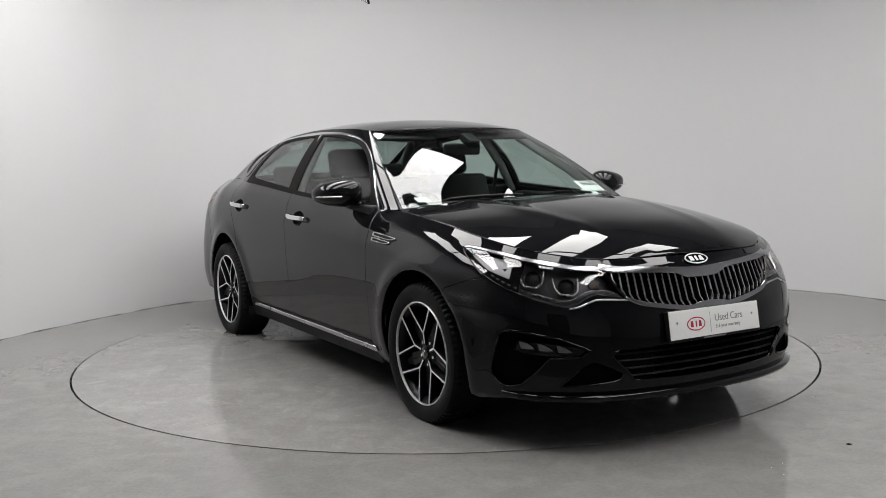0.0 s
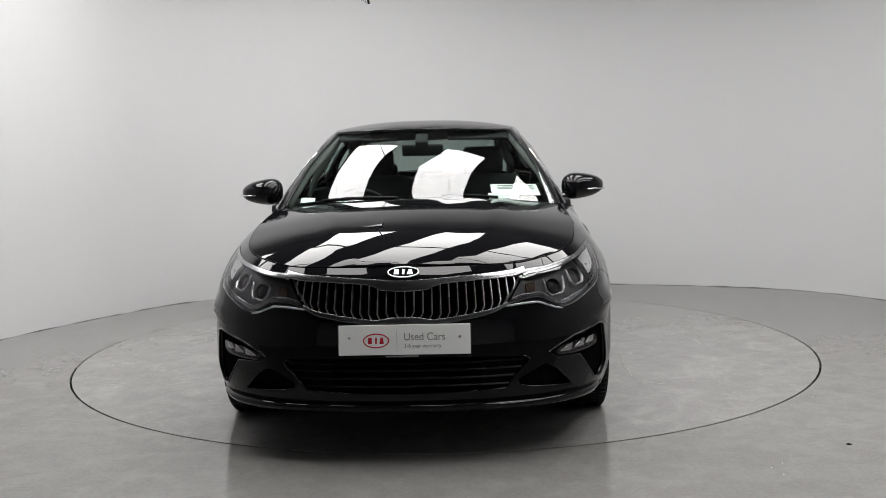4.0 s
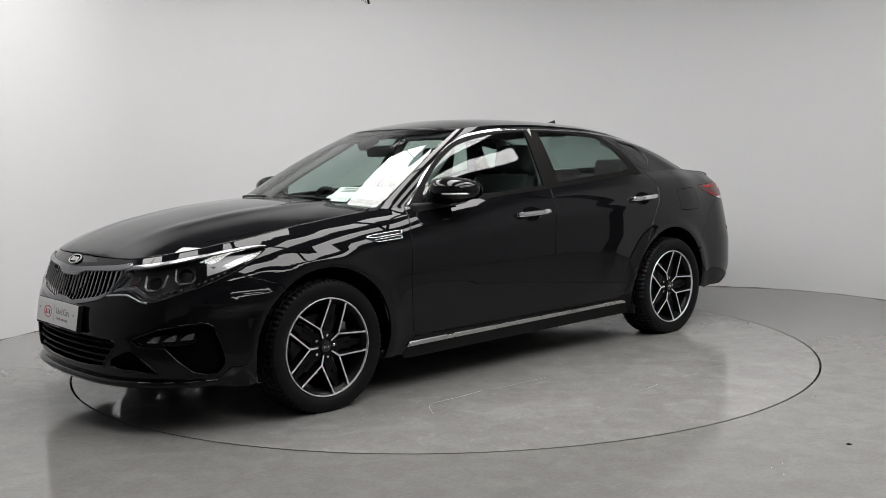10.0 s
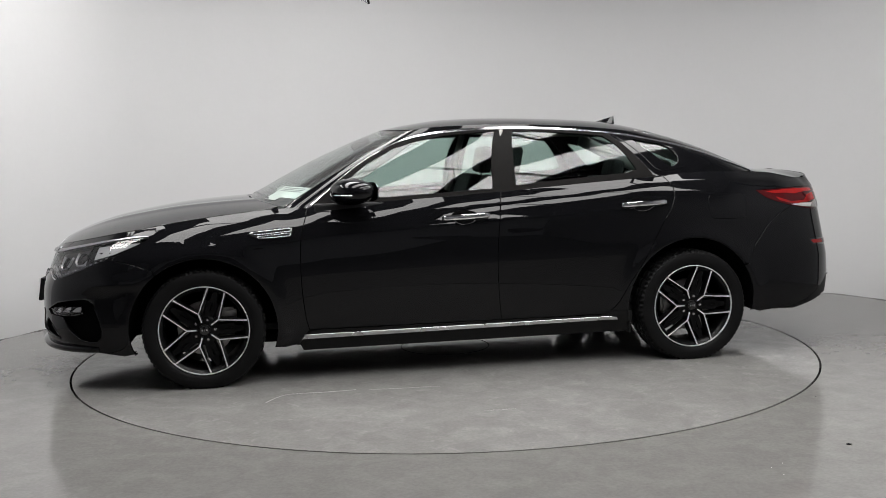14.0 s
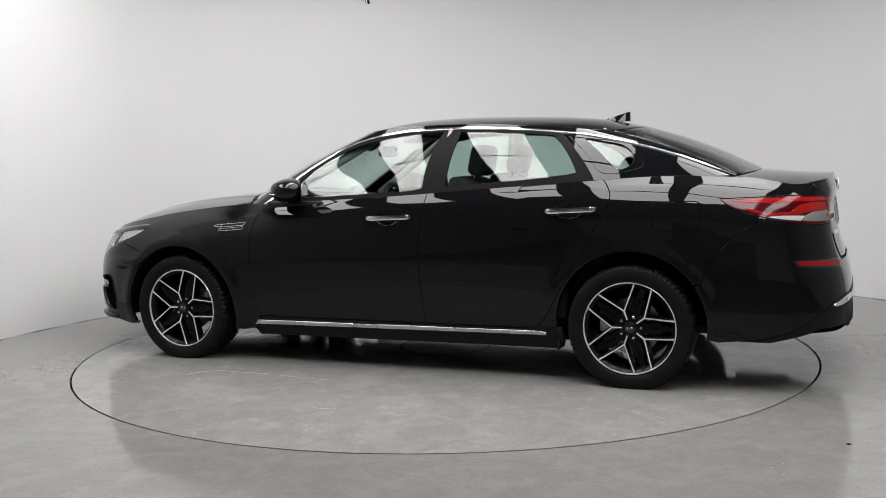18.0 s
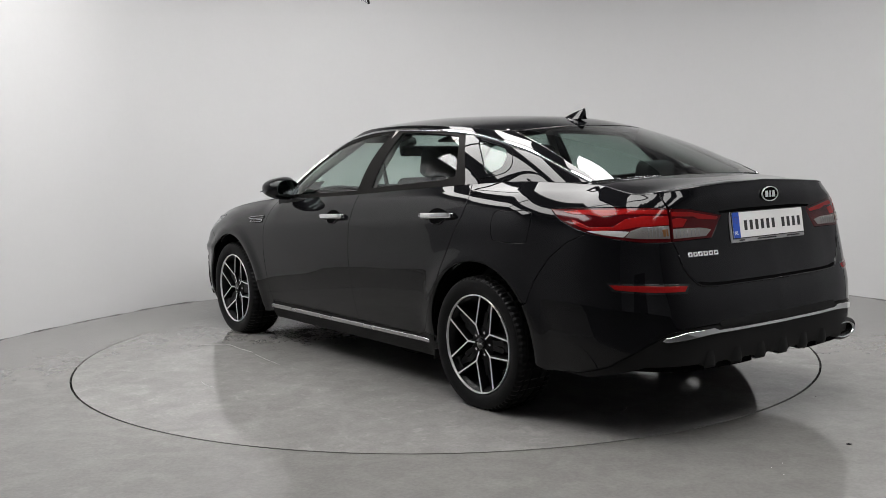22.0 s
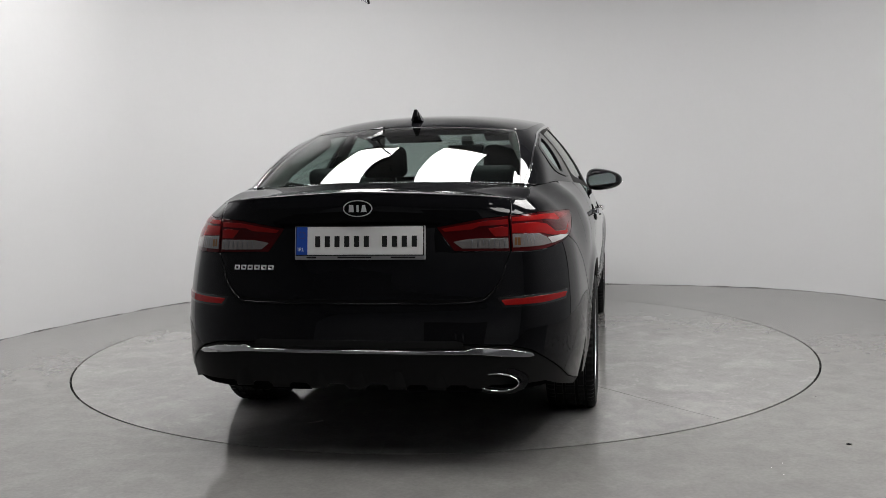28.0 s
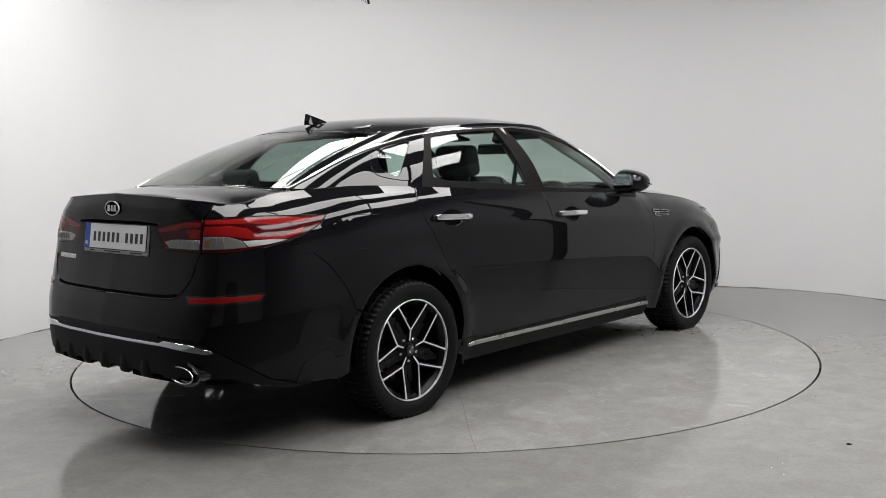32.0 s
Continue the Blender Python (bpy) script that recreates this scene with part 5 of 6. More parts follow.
        under = [(0.415, 0.626), (0.49, 0.632), (0.557, 0.634), (0.595, 0.622), (0.630, 0.608), (0.67, 0.601)]
        panel("chrome_under_lamp", lower, mir(under + [(a, b - 0.004) for a, b in under[::-1]]), SATIN, hl, gap=0.0, res=0.02, raise_by=0.004, depth=0.01, label="silver strip under the lamp")
        for k in range(11):
            s0 = 0.72 + 0.032 * k
            zz = float(np.interp(s0, (0.70, 0.826, 0.944, 1.089), (0.632, 0.660, 0.697, 0.748)))
            panel("led", lower, mir([(s0 - 0.006, zz - 0.006), (s0 + 0.005, zz - 0.003), (s0 + 0.006, zz + 0.001), (s0 - 0.005, zz - 0.002)]), LAMPSIL, hl, gap=0.0, res=0.02, raise_by=-0.010, depth=0.006)
        top = [tuple(p) for p in HEAD[0:17]]
        panel("chrome_brow", lower, mir(top + [(a - 0.002, b - float(np.interp(a, (0.515, 0.7, 1.0, 1.265), (0.016, 0.013, 0.008, 0.003)))) for a, b in top[::-1]]), GRILLECHR, hl, gap=0.0, res=0.02, raise_by=0.004, depth=0.008, label="chrome strip over the lamp")
        panel("lamp_cover", lower, mir([tuple(p) for p in HEAD]), CLEAR, hl, gap=0.002, res=0.025, raise_by=-0.001, depth=0.004)
    # cowl, wipers and washer jets
    cw = [(0.965, 0.72), (1.075, 0.52), (1.145, 0.28), (1.168, 0)]
    ci = [(0.90, 0.70), (1.02, 0.50), (1.09, 0.27), (1.115, 0)]
    panel("scuttle", lambda x, y: hood(x, y) - np.array((0, 0, 0.022)), bothy(cw[::-1] + ci), BLACKPL, car, gap=0.0, res=0.04, depth=0.02)
    for y0, y1, x0 in ((-0.10, -0.66, 1.12), (0.42, 0.02, 1.10)):
        pts = []
        for t in np.linspace(0, 1, 12):
            y = y0 + (y1 - y0) * t
            pts.append((x0 - 0.155 * (abs(y) / 0.66) ** 2 - 0.012, y, 1.012 - 0.030 * (abs(y) / 0.66) ** 2 + 0.008 * math.sin(math.pi * t)))
        wp = group_part("wiper", car, Matrix.Identity(4), "black flat windscreen wiper")
        tube("wiper_arm", [(p[0] + 0.015, p[1], p[2] + 0.006) for p in pts[:9]], 0.007, BLACKPL, wp, 6, 1.4)
        tube("wiper_blade", pts, 0.006, BLACKPL, wp, 6, 1.0)


def build_side():
    for sg in (1, -1):
        mir = lambda pts: [(sg * a, b) for a, b in pts]
        # door handles
        for s0, z0, s1, z1 in ((2.868, 0.884, 3.135, 0.893), (3.918, 0.925, 4.185, 0.936)):
            h = group_part("door_handle", car, Matrix.Identity(4), "chrome pull handle over a flat black patch for its shaded cup")
            sm, zm = (s0 + s1) / 2, (z0 + z1) / 2
            cup = catmull([(sm - 0.08, zm + 0.010), (sm - 0.015, zm + 0.034), (sm + 0.068, zm + 0.014), (sm + 0.045, zm - 0.030), (sm - 0.012, zm - 0.046), (sm - 0.056, zm - 0.032)], 4, True)
            # no hollow here: a black sheet on the door paints the cup's shade
            panel("cup_shade", lower, mir([tuple(p) for p in cup]), GAP, h, gap=0.0, res=0.03, raise_by=0.0015, depth=0.004)
            n, verts, faces = 17, [], []
            for i in range(n):
                t = i / (n - 1)
                s, z = s0 + (s1 - s0) * t, z0 + (z1 - z0) * t
                q = lower(np.array([sg * s]), np.array([z]))[0]
                out = 0.030 + 0.012 * math.sin(math.pi * t) if 0 < i < n - 1 else 0.010
                hw = 0.0132 * (1 if 0 < i < n - 1 else 0.75)
                for o, dz in ((out - 0.012, hw * 0.8), (out - 0.003, hw), (out, hw * 0.5), (out, -hw * 0.5), (out - 0.003, -hw), (out - 0.012, -hw * 0.8)):
                    verts.append((q[0], q[1] + sg * o, q[2] + dz))
            for i in range(n - 1):
                for k in range(6):
                    faces.append((i * 6 + k, i * 6 + (k + 1) % 6, (i + 1) * 6 + (k + 1) % 6, (i + 1) * 6 + k))
            faces += [(0, 1, 2, 3, 4, 5), tuple((n - 1) * 6 + k for k in (5, 4, 3, 2, 1, 0))]
            gr = obj("handle_grip", verts, faces, CHROME, h, True)
            gr.data.set_sharp_from_angle(angle=radians(50))
            # bead of body paint stands in for the cup's bright rim
            bowl = [lower(np.array([sg * p[0]]), np.array([p[1]]))[0] for p in cup[11:22]]
            tube("cup_rim", [(q[0], q[1] + sg * 0.003, q[2]) for q in bowl], 0.0034, PAINT, h, 6)
            for s in (s0 + 0.012, s1 - 0.012):
                q = lower(np.array([sg * s]), np.array([zm]))[0]
                part("handle_foot", box_bm((0.022, 0.03, 0.02), (q[0], q[1] + sg * 0.012, zm + (0.004 if s > sm else -0.004)), bevel=0.004), CHROME, h)
        # side vent
        v = group_part("side_vent", car, Matrix.Identity(4), "chrome-edged twin-slat wing vent")
        outl = [(1.800, 0.828), (1.85, 0.842), (2.035, 0.856), (2.040, 0.836), (2.028, 0.812), (1.86, 0.805)]
        panel("vent_back", lower, mir(outl), BLACKPL, v, gap=0.0, res=0.03, raise_by=0.002, depth=0.006)
        for a in ([(1.812, 0.832), (1.85, 0.839), (1.95, 0.847), (2.030, 0.853), (2.034, 0.845), (2.026, 0.838), (1.95, 0.832), (1.86, 0.826)],
                  [(1.856, 0.814), (1.95, 0.822), (2.022, 0.828), (2.028, 0.822), (2.020, 0.814), (1.95, 0.809), (1.87, 0.806)]):
            ring = [Vector(lower(np.array([sg * p[0]]), np.array([p[1]]))[0]) for p in catmull(a, 4, True)]
            tube("vent_loop", [(q.x, q.y + sg * 0.006, q.z) for q in ring], 0.0029, SATIN, v, 6, cyclic=True)
        # mirror
        mr = group_part("door_mirror", car, pose(0.575, sg * 0.918, 1.043, 0, 0, sg * 6), "gloss black door mirror with a chrome strip")
        n, m, verts, faces = 26, 14, [], []
        for i in range(m + 1):
            ph = math.pi * i / m
            for k in range(n):
                th = 2 * math.pi * k / n
                c, s = math.cos(th), math.sin(th)
                yy = 0.126 * math.copysign(abs(c) ** 0.75, c) * math.sin(ph) ** 0.7
                zz = 0.071 * math.copysign(abs(s) ** 0.8, s) * math.sin(ph) ** 0.7 + 0.004 * c
                xx = 0.115 * math.cos(ph) if ph < math.pi / 2 else 0.09 * math.cos(ph)
                verts.append((xx - 0.25 * yy * sg, yy, zz * (1 - 0.22 * (yy * sg / 0.108))))
        for i in range(m):
            for k in range(n):
                faces.append((i * n + k, (i + 1) * n + k, (i + 1) * n + (k + 1) % n, i * n + (k + 1) % n))
        obj("mirror_shell", verts, faces, PAINT, mr, True)
        n2 = 30
        flat_pts = [(0.096 * math.copysign(abs(math.cos(t)) ** 0.7, math.cos(t)), 0.052 * math.copysign(abs(math.sin(t)) ** 0.8, math.sin(t))) for t in np.linspace(0, 2 * math.pi, n2, endpoint=False)]
        gl = flat("mirror_glass", flat_pts, MIRRORG, mr, 0.003, 0.0, "silvered mirror glass")
        gl.matrix_basis = pose(-0.092, 0, 0, 0, 0, sg * 13) @ Matrix(((0, 0, -1, 0), (1, 0, 0, 0), (0, 1, 0, 0), (0, 0, 0, 1)))
        st = []
        for t in np.linspace(-0.9, 1.35, 16):
            st.append((0.108 * math.cos(t * 0.98) ** 0.9 if math.cos(t) > 0 else 0.0, sg * 0.125 * math.sin(t), -0.016))
        st = [(max(p[0], 0.0) + 0.002, p[1], p[2]) for p in st]
        tube("indicator_strip", st, 0.004, CHROME, mr, 8, 0.6, "chrome and white indicator strip")
        part("mirror_foot", box_bm((0.10, 0.13, 0.035), (0.015, -sg * 0.105, -0.052), (sg * 10, 0, 0), 0.012), GLOSSBL, mr)
        # mud flaps
        part("mud_flap", box_bm((0.012, 0.14, 0.055), (-1.02, sg * 0.81, 0.205), (0, -8, 0), 0.004), BLACKPL, car)


def build_tail():
    E = S_END
    for sg in (1, -1):
        mir = lambda pts: [(sg * a, b) for a, b in pts]
        tl = group_part("tail_lamp", car, Matrix.Identity(4), "red tail lamp with a frosted white lower band")
        outer = [tuple(p) for p in TAIL_OUT] + [tuple(p) for p in TAIL_LOW]
        panel("outer_lens", lower, mir(outer), REDDARK, tl, gap=0.002, res=0.03, depth=0.02)
        panel("inner_lens", lower, mir(TAIL_IN), REDDARK, tl, gap=0.002, res=0.03, depth=0.02)
        panel("red_guide", lower, mir([(4.87, 0.972), (5.0, 0.980), (5.20, 0.984), (5.440, 0.979), (5.442, 0.966), (5.20, 0.966), (5.08, 0.955), (5.02, 0.962), (4.93, 0.962)]), REDLENS, tl, gap=0.0, res=0.03, raise_by=0.0015, depth=0.002)
        panel("red_guide", lower, mir([(4.93, 0.940), (5.04, 0.908), (5.16, 0.912), (5.22, 0.945), (5.30, 0.956), (5.445, 0.954), (5.446, 0.921), (5.28, 0.914), (5.20, 0.902), (5.06, 0.894), (4.955, 0.918)]), REDLENS, tl, gap=0.0, res=0.03, raise_by=0.0015, depth=0.002)
        panel("white_band", lower, mir([(5.035, 0.891), (5.12, 0.895), (5.24, 0.893), (5.215, 0.871), (5.12, 0.879)]), WHITELENS, tl, gap=0.0, res=0.03, raise_by=0.002, depth=0.003, label="frosted white wedge")
        panel("clear_band", lower, mir([(5.25, 0.895), (5.30, 0.910), (5.445, 0.915), (5.447, 0.864), (5.30, 0.866), (5.225, 0.870)]), CLEARRIB, tl, gap=0.0, res=0.03, raise_by=0.002, depth=0.003, label="clear ribbed band")
        for k in range(6):
            s0 = 5.335 + 0.018 * k
            panel("lens_rib", lower, mir([(s0, 0.908), (s0 + 0.0022, 0.908), (s0 + 0.0022, 0.868), (s0, 0.868)]), LAMPSIL, tl, gap=0.0, res=0.03, raise_by=0.003, depth=0.002)
        panel("amber_spot", lower, mir([(5.405, 0.900), (5.435, 0.901), (5.440, 0.874), (5.410, 0.872)]), AMBER, tl, gap=0.0, res=0.03, raise_by=0.003, depth=0.002)
        panel("red_guide", lower, mir([(5.466, 0.972), (5.572, 0.968), (5.752, 0.940), (5.740, 0.930), (5.63, 0.938), (5.60, 0.950), (5.468, 0.955)]), REDLENS, tl, gap=0.0, res=0.03, raise_by=0.0015, depth=0.002)
        panel("red_guide", lower, mir([(5.468, 0.940), (5.50, 0.945), (5.56, 0.938), (5.53, 0.908), (5.47, 0.908)]), REDLENS, tl, gap=0.0, res=0.03, raise_by=0.0015, depth=0.002)
        panel("white_band", lower, mir([(5.470, 0.900), (5.64, 0.898), (5.705, 0.888), (5.672, 0.864), (5.470, 0.862)]), CLEARRIB, tl, gap=0.0, res=0.03, raise_by=0.002, depth=0.003, label="clear reversing band")
        for k in range(7):
            s0 = 5.485 + 0.024 * k
            panel("lens_rib", lower, mir([(s0, 0.893), (s0 + 0.0024, 0.893), (s0 + 0.0024, 0.867), (s0, 0.867)]), LAMPSIL, tl, gap=0.0, res=0.03, raise_by=0.004, depth=0.002)
        # reflector in the bumper
        rf = group_part("rear_reflector", car, Matrix.Identity(4), "narrow red bumper reflector")
        panel("reflector_lens", lower, mir([(5.165, 0.670), (5.34, 0.669), (5.515, 0.662), (5.50, 0.643), (5.34, 0.645), (5.19, 0.653)]), REDLENS, rf, gap=0.0, res=0.03, raise_by=0.003, depth=0.006)
        panel("reflector_rim", lower, mir([(5.150, 0.678), (5.34, 0.677), (5.53, 0.670), (5.51, 0.634), (5.34, 0.636), (5.18, 0.644)]), GLOSSBL, rf, gap=0.0, res=0.03, raise_by=0.0012, depth=0.006)
    # chrome bar across the bumper
    hb = [(E - E, 0.468), (E - 5.66, 0.468), (E - 5.63, 0.479), (E - 5.50, 0.472), (E - 5.40, 0.450), (E - 5.39, 0.441), (E - 5.41, 0.437), (E - 5.60, 0.456), (E - 5.66, 0.459), (0, 0.459)]
    panel("bumper_chrome", back, both(hb), CHROME, car, gap=0.0, res=0.03, raise_by=0.006, depth=0.012, label="bright chrome bar across the rear bumper")
    # diffuser fins
    for c in (-0.48, -0.32, -0.16, 0.0, 0.16, 0.32, 0.48):
        verts, faces = [], []
        for z, w, out in ((0.385, 0.008, -0.001), (0.37, 0.014, 0.001), (0.348, 0.022, 0.005), (0.328, 0.026, 0.007), (0.314, 0.024, 0.004), (0.312, 0.022, -0.10)):
            q = back(np.array([c]), np.array([z]))[0]
            verts += [(q[0] + 0.004, q[1] - w - 0.012, z), (q[0] - out, q[1] - w * 0.5, z), (q[0] - out, q[1] + w * 0.5, z), (q[0] + 0.004, q[1] + w + 0.012, z)]
        for k in range(5):
            for n in range(3):
                faces.append((k * 4 + n, (k + 1) * 4 + n, (k + 1) * 4 + n + 1, k * 4 + n + 1))
        if not -0.5 < c < -0.47:
            obj("diffuser_fin", verts, faces, BLACKPL, car, True)
    # exhaust on the right side
    ex = group_part("exhaust", car, pose(-2.398, -0.558, 0.343), "oval chrome exhaust tail pipe")
    n, verts, faces = 40, [], []
    prof = [(0.084, 0.036, 0.0), (0.086, 0.038, 0.004), (0.084, 0.036, 0.008), (0.080, 0.0325, 0.007), (0.077, 0.029, -0.004), (0.070, 0.026, -0.16)]
    for i in range(n):
        c, s = math.cos(2 * math.pi * i / n), math.sin(2 * math.pi * i / n)
        for a, b, d in prof:
            verts.append((-0.045 - d, a * c, b * s))
    p = len(prof)
    for i in range(n):
        j = (i + 1) % n
        for k in range(p - 1):
            faces.append((i * p + k, i * p + k + 1, j * p + k + 1, j * p + k))
    obj("tail_pipe", verts, faces, CHROME, ex, True)
    bk = oval("pipe_shade", 0.074, 0.030, GAP, ex, 0.0, 0.004)
    bk.matrix_basis = Matrix.Translation((0.06, 0, 0)) @ Matrix(((0, 0, -1, 0), (1, 0, 0, 0), (0, 1, 0, 0), (0, 0, 0, 1)))
    surround = oval_ring("pipe_surround", 0.118, 0.054, 0.026, GLOSSBL, ex, 0.0, 0.05)
    surround.matrix_basis = Matrix.Translation((0.015, 0, 0.004)) @ Matrix(((0, 0, -1, 0), (1, 0, 0, 0), (0, 1, 0, 0), (0, 0, 0, 1)))
    # badge, lettering, plate
    badge(back, 0.0, 1.026, 0.060, 0.0335, 0.002)
    sc = group_part("boot_lettering", car, Matrix.Identity(4), "small chrome raised lettering")
    for k in range(6):
        s0 = 5.55 + 0.0315 * k
        panel("letter_bar", lower, [(s0, 0.781), (s0 + 0.022, 0.781), (s0 + 0.022, 0.798), (s0, 0.798)], ALLOY, sc, [[(s0 + 0.004, 0.7845), (s0 + 0.018, 0.7845), (s0 + 0.018, 0.7945), (s0 + 0.004, 0.7945)]], gap=0.0, res=0.02, raise_by=0.003, depth=0.004)
    m = seat_on(back, 0.0, 0.893, 0.008)
    pl = group_part("rear_plate", car, Matrix.Translation(m.translation) @ pose(0, 0, 0, 90 - 8, 0, -90), "white number plate with a blue band in a silver holder")
    part("plate_holder", box_bm((0.541, 0.136, 0.012), (0, -0.005, -0.008), bevel=0.005), FRAMEGR, pl, "silver-grey plate holder")
    part("plate_edge", box_bm((0.53, 0.120, 0.004), (0, 0.003, -0.001), bevel=0.001, seg=1), PLATEBK, pl)
    part("plate_sheet", box_bm((0.522, 0.112, 0.003), (0, 0.003, 0.0015), bevel=0.001, seg=1), PLATE, pl)
    part("plate_band", box_bm((0.046, 0.112, 0.0012), (-0.238, 0.003, 0.0032)), PLATEBLUE, pl, "blue band with a ring of stars")
    writing("band_letters", "IRL", 0.022, PLATE, pl, pose(-0.256, -0.032, 0.004), 1.0, 0.95)
    for k in range(12):
        a = 2 * math.pi * k / 12
        part("band_star", box_bm((0.003, 0.003, 0.0006), (-0.238 + 0.014 * math.cos(a), 0.026 + 0.014 * math.sin(a), 0.004)), AMBER, pl)
    for k in range(6):
        part("plate_bar", box_bm((0.021, 0.044, 0.0008), (-0.172 + 0.0405 * k, 0.0, 0.0033)), PLATEBK, pl)
    for k in range(4):
        part("plate_bar", box_bm((0.021, 0.044, 0.0008), (0.105 + 0.0405 * k, 0.0, 0.0033)), PLATEBK, pl)
    for x, w in ((-0.02, 0.14), (0.18, 0.10), (-0.20, 0.04)):
        part("holder_small_print", box_bm((w, 0.006, 0.0006), (x, -0.064, -0.0016)), PLATEBK, pl)
    # roof aerial
    an = group_part("roof_aerial", car, pose(-1.165, 0, float(ROOF_Z(-1.165)) - 0.004), "gloss black shark-fin roof aerial")
    verts, faces = [], []
    prof = [(0.095, 0.0, 0.002), (0.05, 0.022, 0.020), (-0.01, 0.030, 0.038), (-0.055, 0.026, 0.050), (-0.078, 0.012, 0.057), (-0.075, 0.024, 0.02), (-0.065, 0.030, 0.0)]
    for x, w, z in prof:
        base = 0.0
        verts += [(x, w * 0.9 + 0.004, base), (x, 0.004 + w * 0.22, z), (x, -0.004 - w * 0.22, z), (x, -w * 0.9 - 0.004, base)]
    for i in range(len(prof) - 1):
        for k in range(3):
            faces.append((i * 4 + k, (i + 1) * 4 + k, (i + 1) * 4 + k + 1, i * 4 + k + 1))
    faces += [(0, 1, 2, 3)]
    obj("aerial_fin", verts, faces, PAINT, an, False)


build_front()
build_side()
build_tail()
# ---- the cabin's inside ----
def cushion(name, size, at, rot, parent, material=None, bevel=0.05):
    bm = box_bm(size, at, rot, bevel, 4)
    return part(name, bm, material or SEATC, parent, smooth=True)


def build_inside():
    for y in (0.37, -0.37):
        s = group_part("front_seat", car, pose(0.0, y, 0.0), "black cloth front seat with a headrest on two bright posts")
        cushion("seat_cushion", (0.52, 0.50, 0.16), (0.12, 0, 0.50), (0, -8, 0), s)
        cushion("backrest", (0.15, 0.48, 0.62), (-0.27, 0, 0.80), (0, -20, 0), s)
        cushion("headrest", (0.10, 0.27, 0.18), (-0.435, 0, 1.195), (0, -12, 0), s, bevel=0.045)
        for d in (-0.06, 0.06):
            tube("headrest_post", [(-0.38, d, 1.02), (-0.425, d, 1.16)], 0.007, SATIN, s, 8)
    b = group_part("rear_bench", car, Matrix.Identity(4), "black cloth rear bench with three headrests")
    cushion("bench_cushion", (0.52, 1.26, 0.16), (-0.82, 0, 0.50), (0, -6, 0), b)
    cushion("bench_back", (0.16, 1.26, 0.58), (-1.22, 0, 0.78), (0, -24, 0), b)
    for y in (0.40, 0.0, -0.40):
        cushion("bench_headrest", (0.09, 0.25 if y else 0.2, 0.14 if y else 0.09), (-1.385, y, 1.105 if y else 1.06), (0, -14, 0), b, bevel=0.04)
    part("parcel_shelf", box_bm((0.62, 1.16, 0.03), (-1.72, 0, 1.03), (0, 3, 0), 0.01), DASH, car)
    part("cabin_floor", box_bm((2.9, 1.5, 0.04), (-0.35, 0, 0.30), bevel=0.01), DASH, car)
    # dashboard
    d = group_part("dashboard", car, Matrix.Identity(4), "soft black dashboard")
    n, verts, faces = 22, [], []
    prof = [(1.06, 0.955), (0.90, 0.972), (0.74, 0.968), (0.64, 0.945), (0.60, 0.90), (0.63, 0.78), (0.70, 0.62), (0.72, 0.45)]
    for i in range(n + 1):
        y = -0.72 + 1.44 * i / n
        k = (y / 0.72) ** 2
        hump = 0.022 * math.exp(-((y + 0.37) / 0.16) ** 2)
        for j, (x, z) in enumerate(prof):
            verts.append((x - 0.14 * k * (1 if j < 2 else 0.5), y, z - 0.015 * k + (hump if 1 < j < 5 else 0)))
    m = len(prof)
    for i in range(n):
        for j in range(m - 1):
            faces.append((i * m + j, (i + 1) * m + j, (i + 1) * m + j + 1, i * m + j + 1))
    obj("dash_top", verts, faces, DASH, d)
    part("centre_screen", box_bm((0.03, 0.24, 0.12), (0.60, 0, 0.87), (0, -14, 0), 0.008), GLOSSBL, d)
    for y in (0.62, 0.12, -0.12, -0.62):
        part("air_vent", box_bm((0.02, 0.11, 0.06), (0.612, y, 0.85), bevel=0.008), SATIN, d)
    part("centre_console", box_bm((0.85, 0.22, 0.30), (0.05, 0, 0.47), bevel=0.03), DASH, car)
    # steering wheel on the right side
    w = group_part("steering_wheel", car, pose(0.44, -0.37, 0.875, 0, -64, 0), "black leather steering wheel")
    pts = [(0.182 * math.cos(a), 0.182 * math.sin(a), 0) for a in np.linspace(0, 2 * math.pi, 48, endpoint=False)]
    tube("wheel_rim", pts, 0.015, DASH, w, 8, cyclic=True)
    part("wheel_boss", box_bm((0.13, 0.14, 0.05), (0, 0, -0.01), bevel=0.02), DASH, w)
    for a in (90, -90, 180):
        c, s = math.cos(radians(a)), math.sin(radians(a))
        part("wheel_spoke", box_bm((0.13, 0.035, 0.02), (0.115 * c, 0.115 * s, -0.006), (0, 0, a), 0.006), SATIN, w)
    # mirror inside, sensor box, lining, sun visors
    g = group_part("rear_view_mirror", car, Matrix.Identity(4), "black inside mirror on a stalk")
    cushion("mirror_case", (0.035, 0.245, 0.068), (0.36, 0, 1.265), (0, 12, 0), g, BLACKPL, 0.016)
    part("mirror_pane", box_bm((0.002, 0.225, 0.05), (0.341, 0, 1.262), (0, 12, 0)), CHROME, g)
    part("sensor_box", box_bm((0.12, 0.075, 0.05), (0.45, 0, 1.315), (0, 26, 0), 0.015), BLACKPL, g)
    panel("roof_lining", roof, bothy([(0.30, 0), (0.28, 0.25), (0.18, 0.50), (-0.4, 0.56), (-0.95, 0.54), (-1.2, 0.44), (-1.28, 0.2), (-1.30, 0)]), HEADLIN, car, gap=0.0, res=0.08, raise_by=-0.035, depth=-0.02)
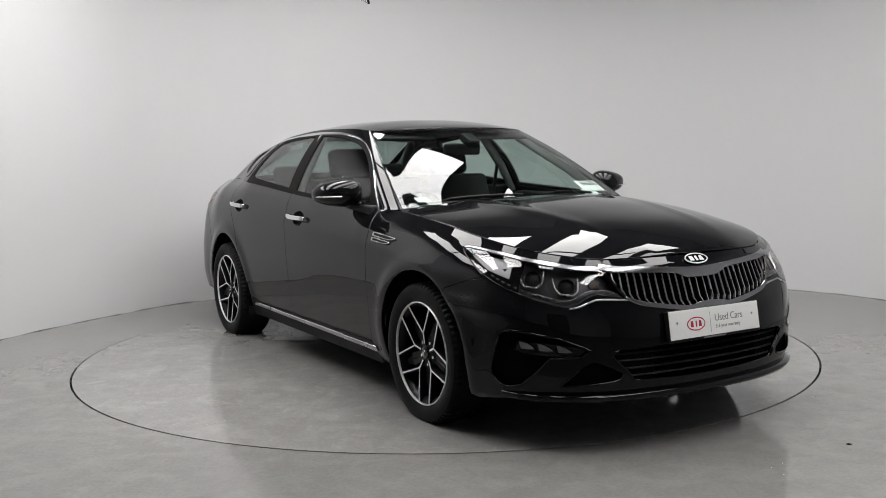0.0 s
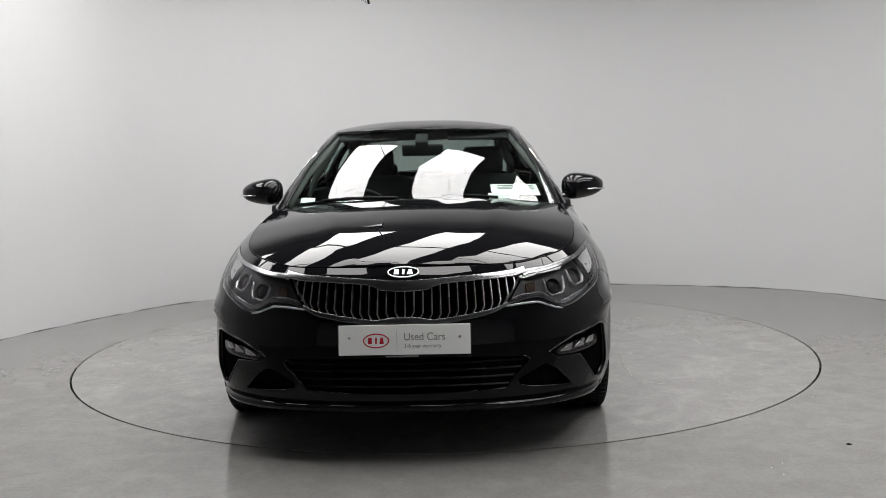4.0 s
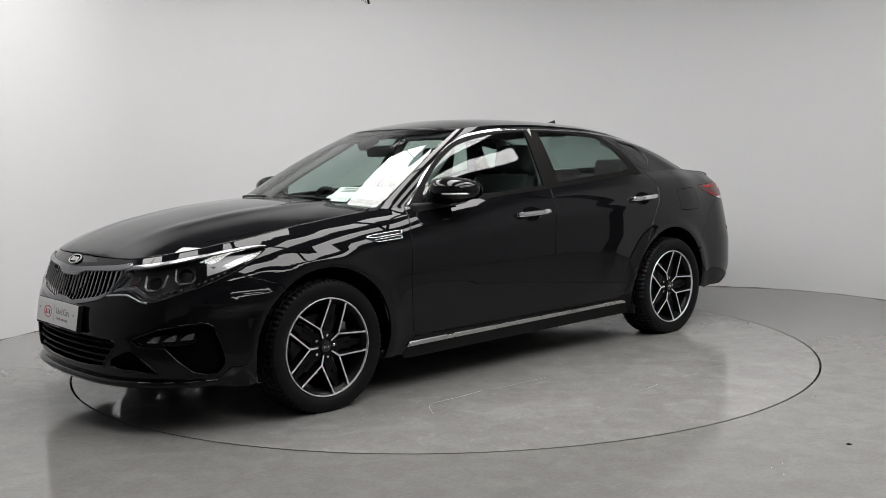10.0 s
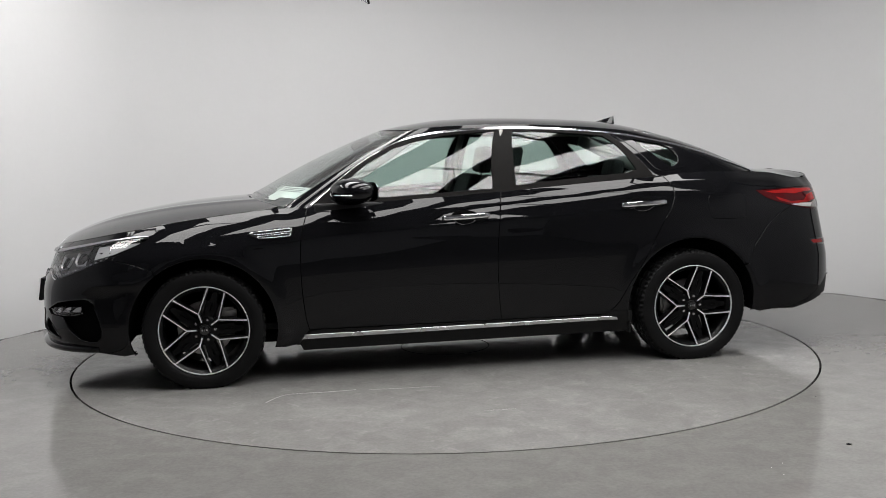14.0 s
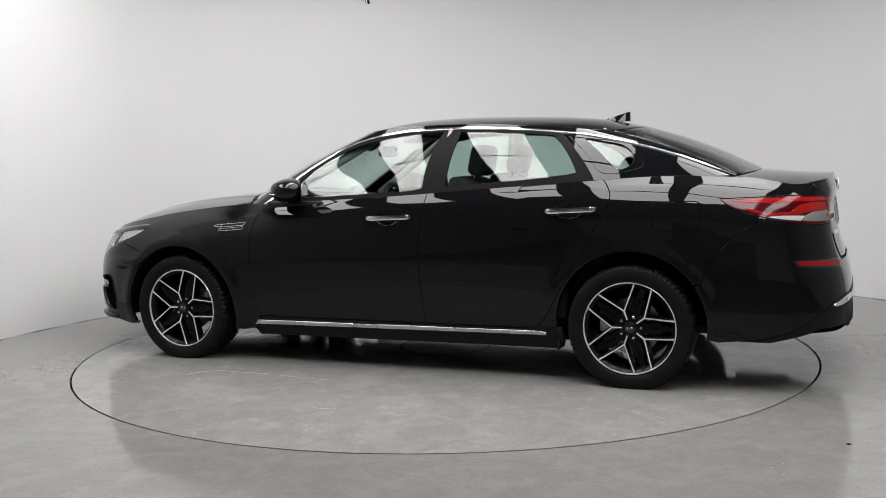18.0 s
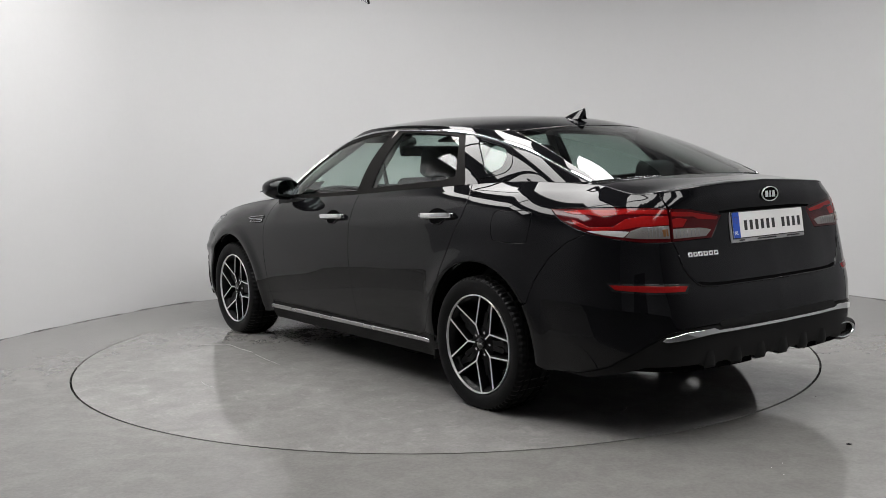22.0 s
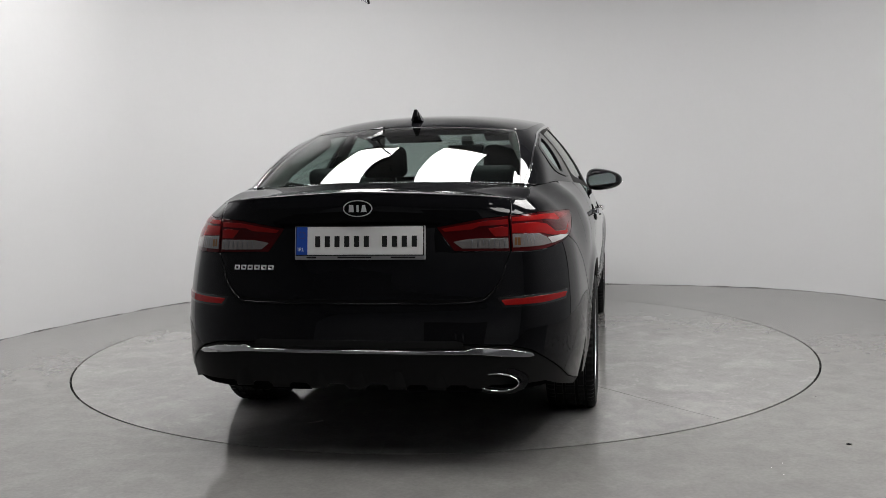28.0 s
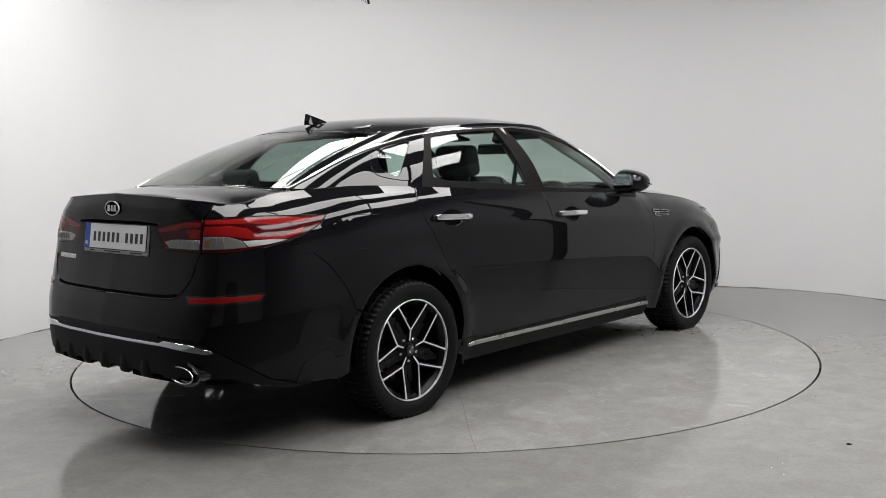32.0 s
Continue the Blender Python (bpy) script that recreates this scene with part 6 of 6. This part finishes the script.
    for y in (0.33, -0.33):
        cushion("sun_visor", (0.14, 0.36, 0.018), (0.24, y, 1.345), (0, 14, 0), car, DASH, 0.008)
    for sg in (1, -1):
        # door cards, pillars
        cushion("door_card", (0.98, 0.07, 0.66), (0.30, sg * 0.795, 0.65), (0, 0, 0), car, DASH, 0.02)
        cushion("door_card", (0.78, 0.07, 0.68), (-0.66, sg * 0.795, 0.68), (0, 0, 0), car, DASH, 0.02)
        tube("pillar_trim", [(-0.26, sg * 0.79, 0.98), (-0.29, sg * 0.72, 1.15), (-0.33, sg * 0.585, 1.37)], 0.030, TRIMGR, car, 8, 0.6)
        tube("pillar_trim", [(0.78, sg * 0.735, 0.965), (0.50, sg * 0.665, 1.14), (0.18, sg * 0.525, 1.34)], 0.026, TRIMGR, car, 8, 0.6)
        tube("pillar_trim", [(-1.80, sg * 0.62, 1.06), (-1.50, sg * 0.60, 1.18), (-1.18, sg * 0.50, 1.32)], 0.045, TRIMGR, car, 8, 0.7)
        tube("seat_belt", [(-0.30, sg * 0.70, 1.20), (-0.32, sg * 0.66, 0.95), (-0.30, sg * 0.64, 0.6)], 0.022, BLACKPL, car, 6, 0.15)
    # papers on the dashboard
    p = group_part("dash_papers", car, Matrix.Identity(4), "white printed sheets leaning against the windscreen")
    panel("paper_sheet", cab, cuv([(0.098, 0.088), (0.188, 0.118), (0.188, 0.246), (0.098, 0.212)]), PAPER, p, gap=0.0, res=0.05, raise_by=-0.016, depth=0.001)
    panel("paper_sheet", cab, cuv([(0.093, 0.055), (0.135, 0.068), (0.135, 0.12), (0.093, 0.118)]), PAPER, p, gap=0.0, res=0.05, raise_by=-0.020, depth=0.001)
    for k in range(3):
        v = 0.215 - 0.018 * k
        panel("print_bar", cab, cuv([(0.108, v - 0.02), (0.178, v + 0.006), (0.178, v + 0.011), (0.108, v - 0.015)]), PLATEGR, p, gap=0.0, res=0.05, raise_by=-0.0145, depth=0.0006)
    part("windscreen_sticker", box_bm((0.055, 0.075, 0.001), (0.935, -0.60, 1.005), (0, 24, 0)), PAPER, car)


build_inside()


def motions():
    """The turntable turns clockwise through about 252 degrees and carries the car."""
    rows_t, rows_c = [], []
    for i, a in enumerate(TURN):
        turn = pose(0, 0, 0, 0, 0, a)
        rows_t.append((float(i), turn))
        rows_c.append((float(i), turn @ Matrix.Translation((CAR_X, CAR_Y, 0.0))))
    walk(turntable, rows_t)
    walk(car, rows_c)


motions()
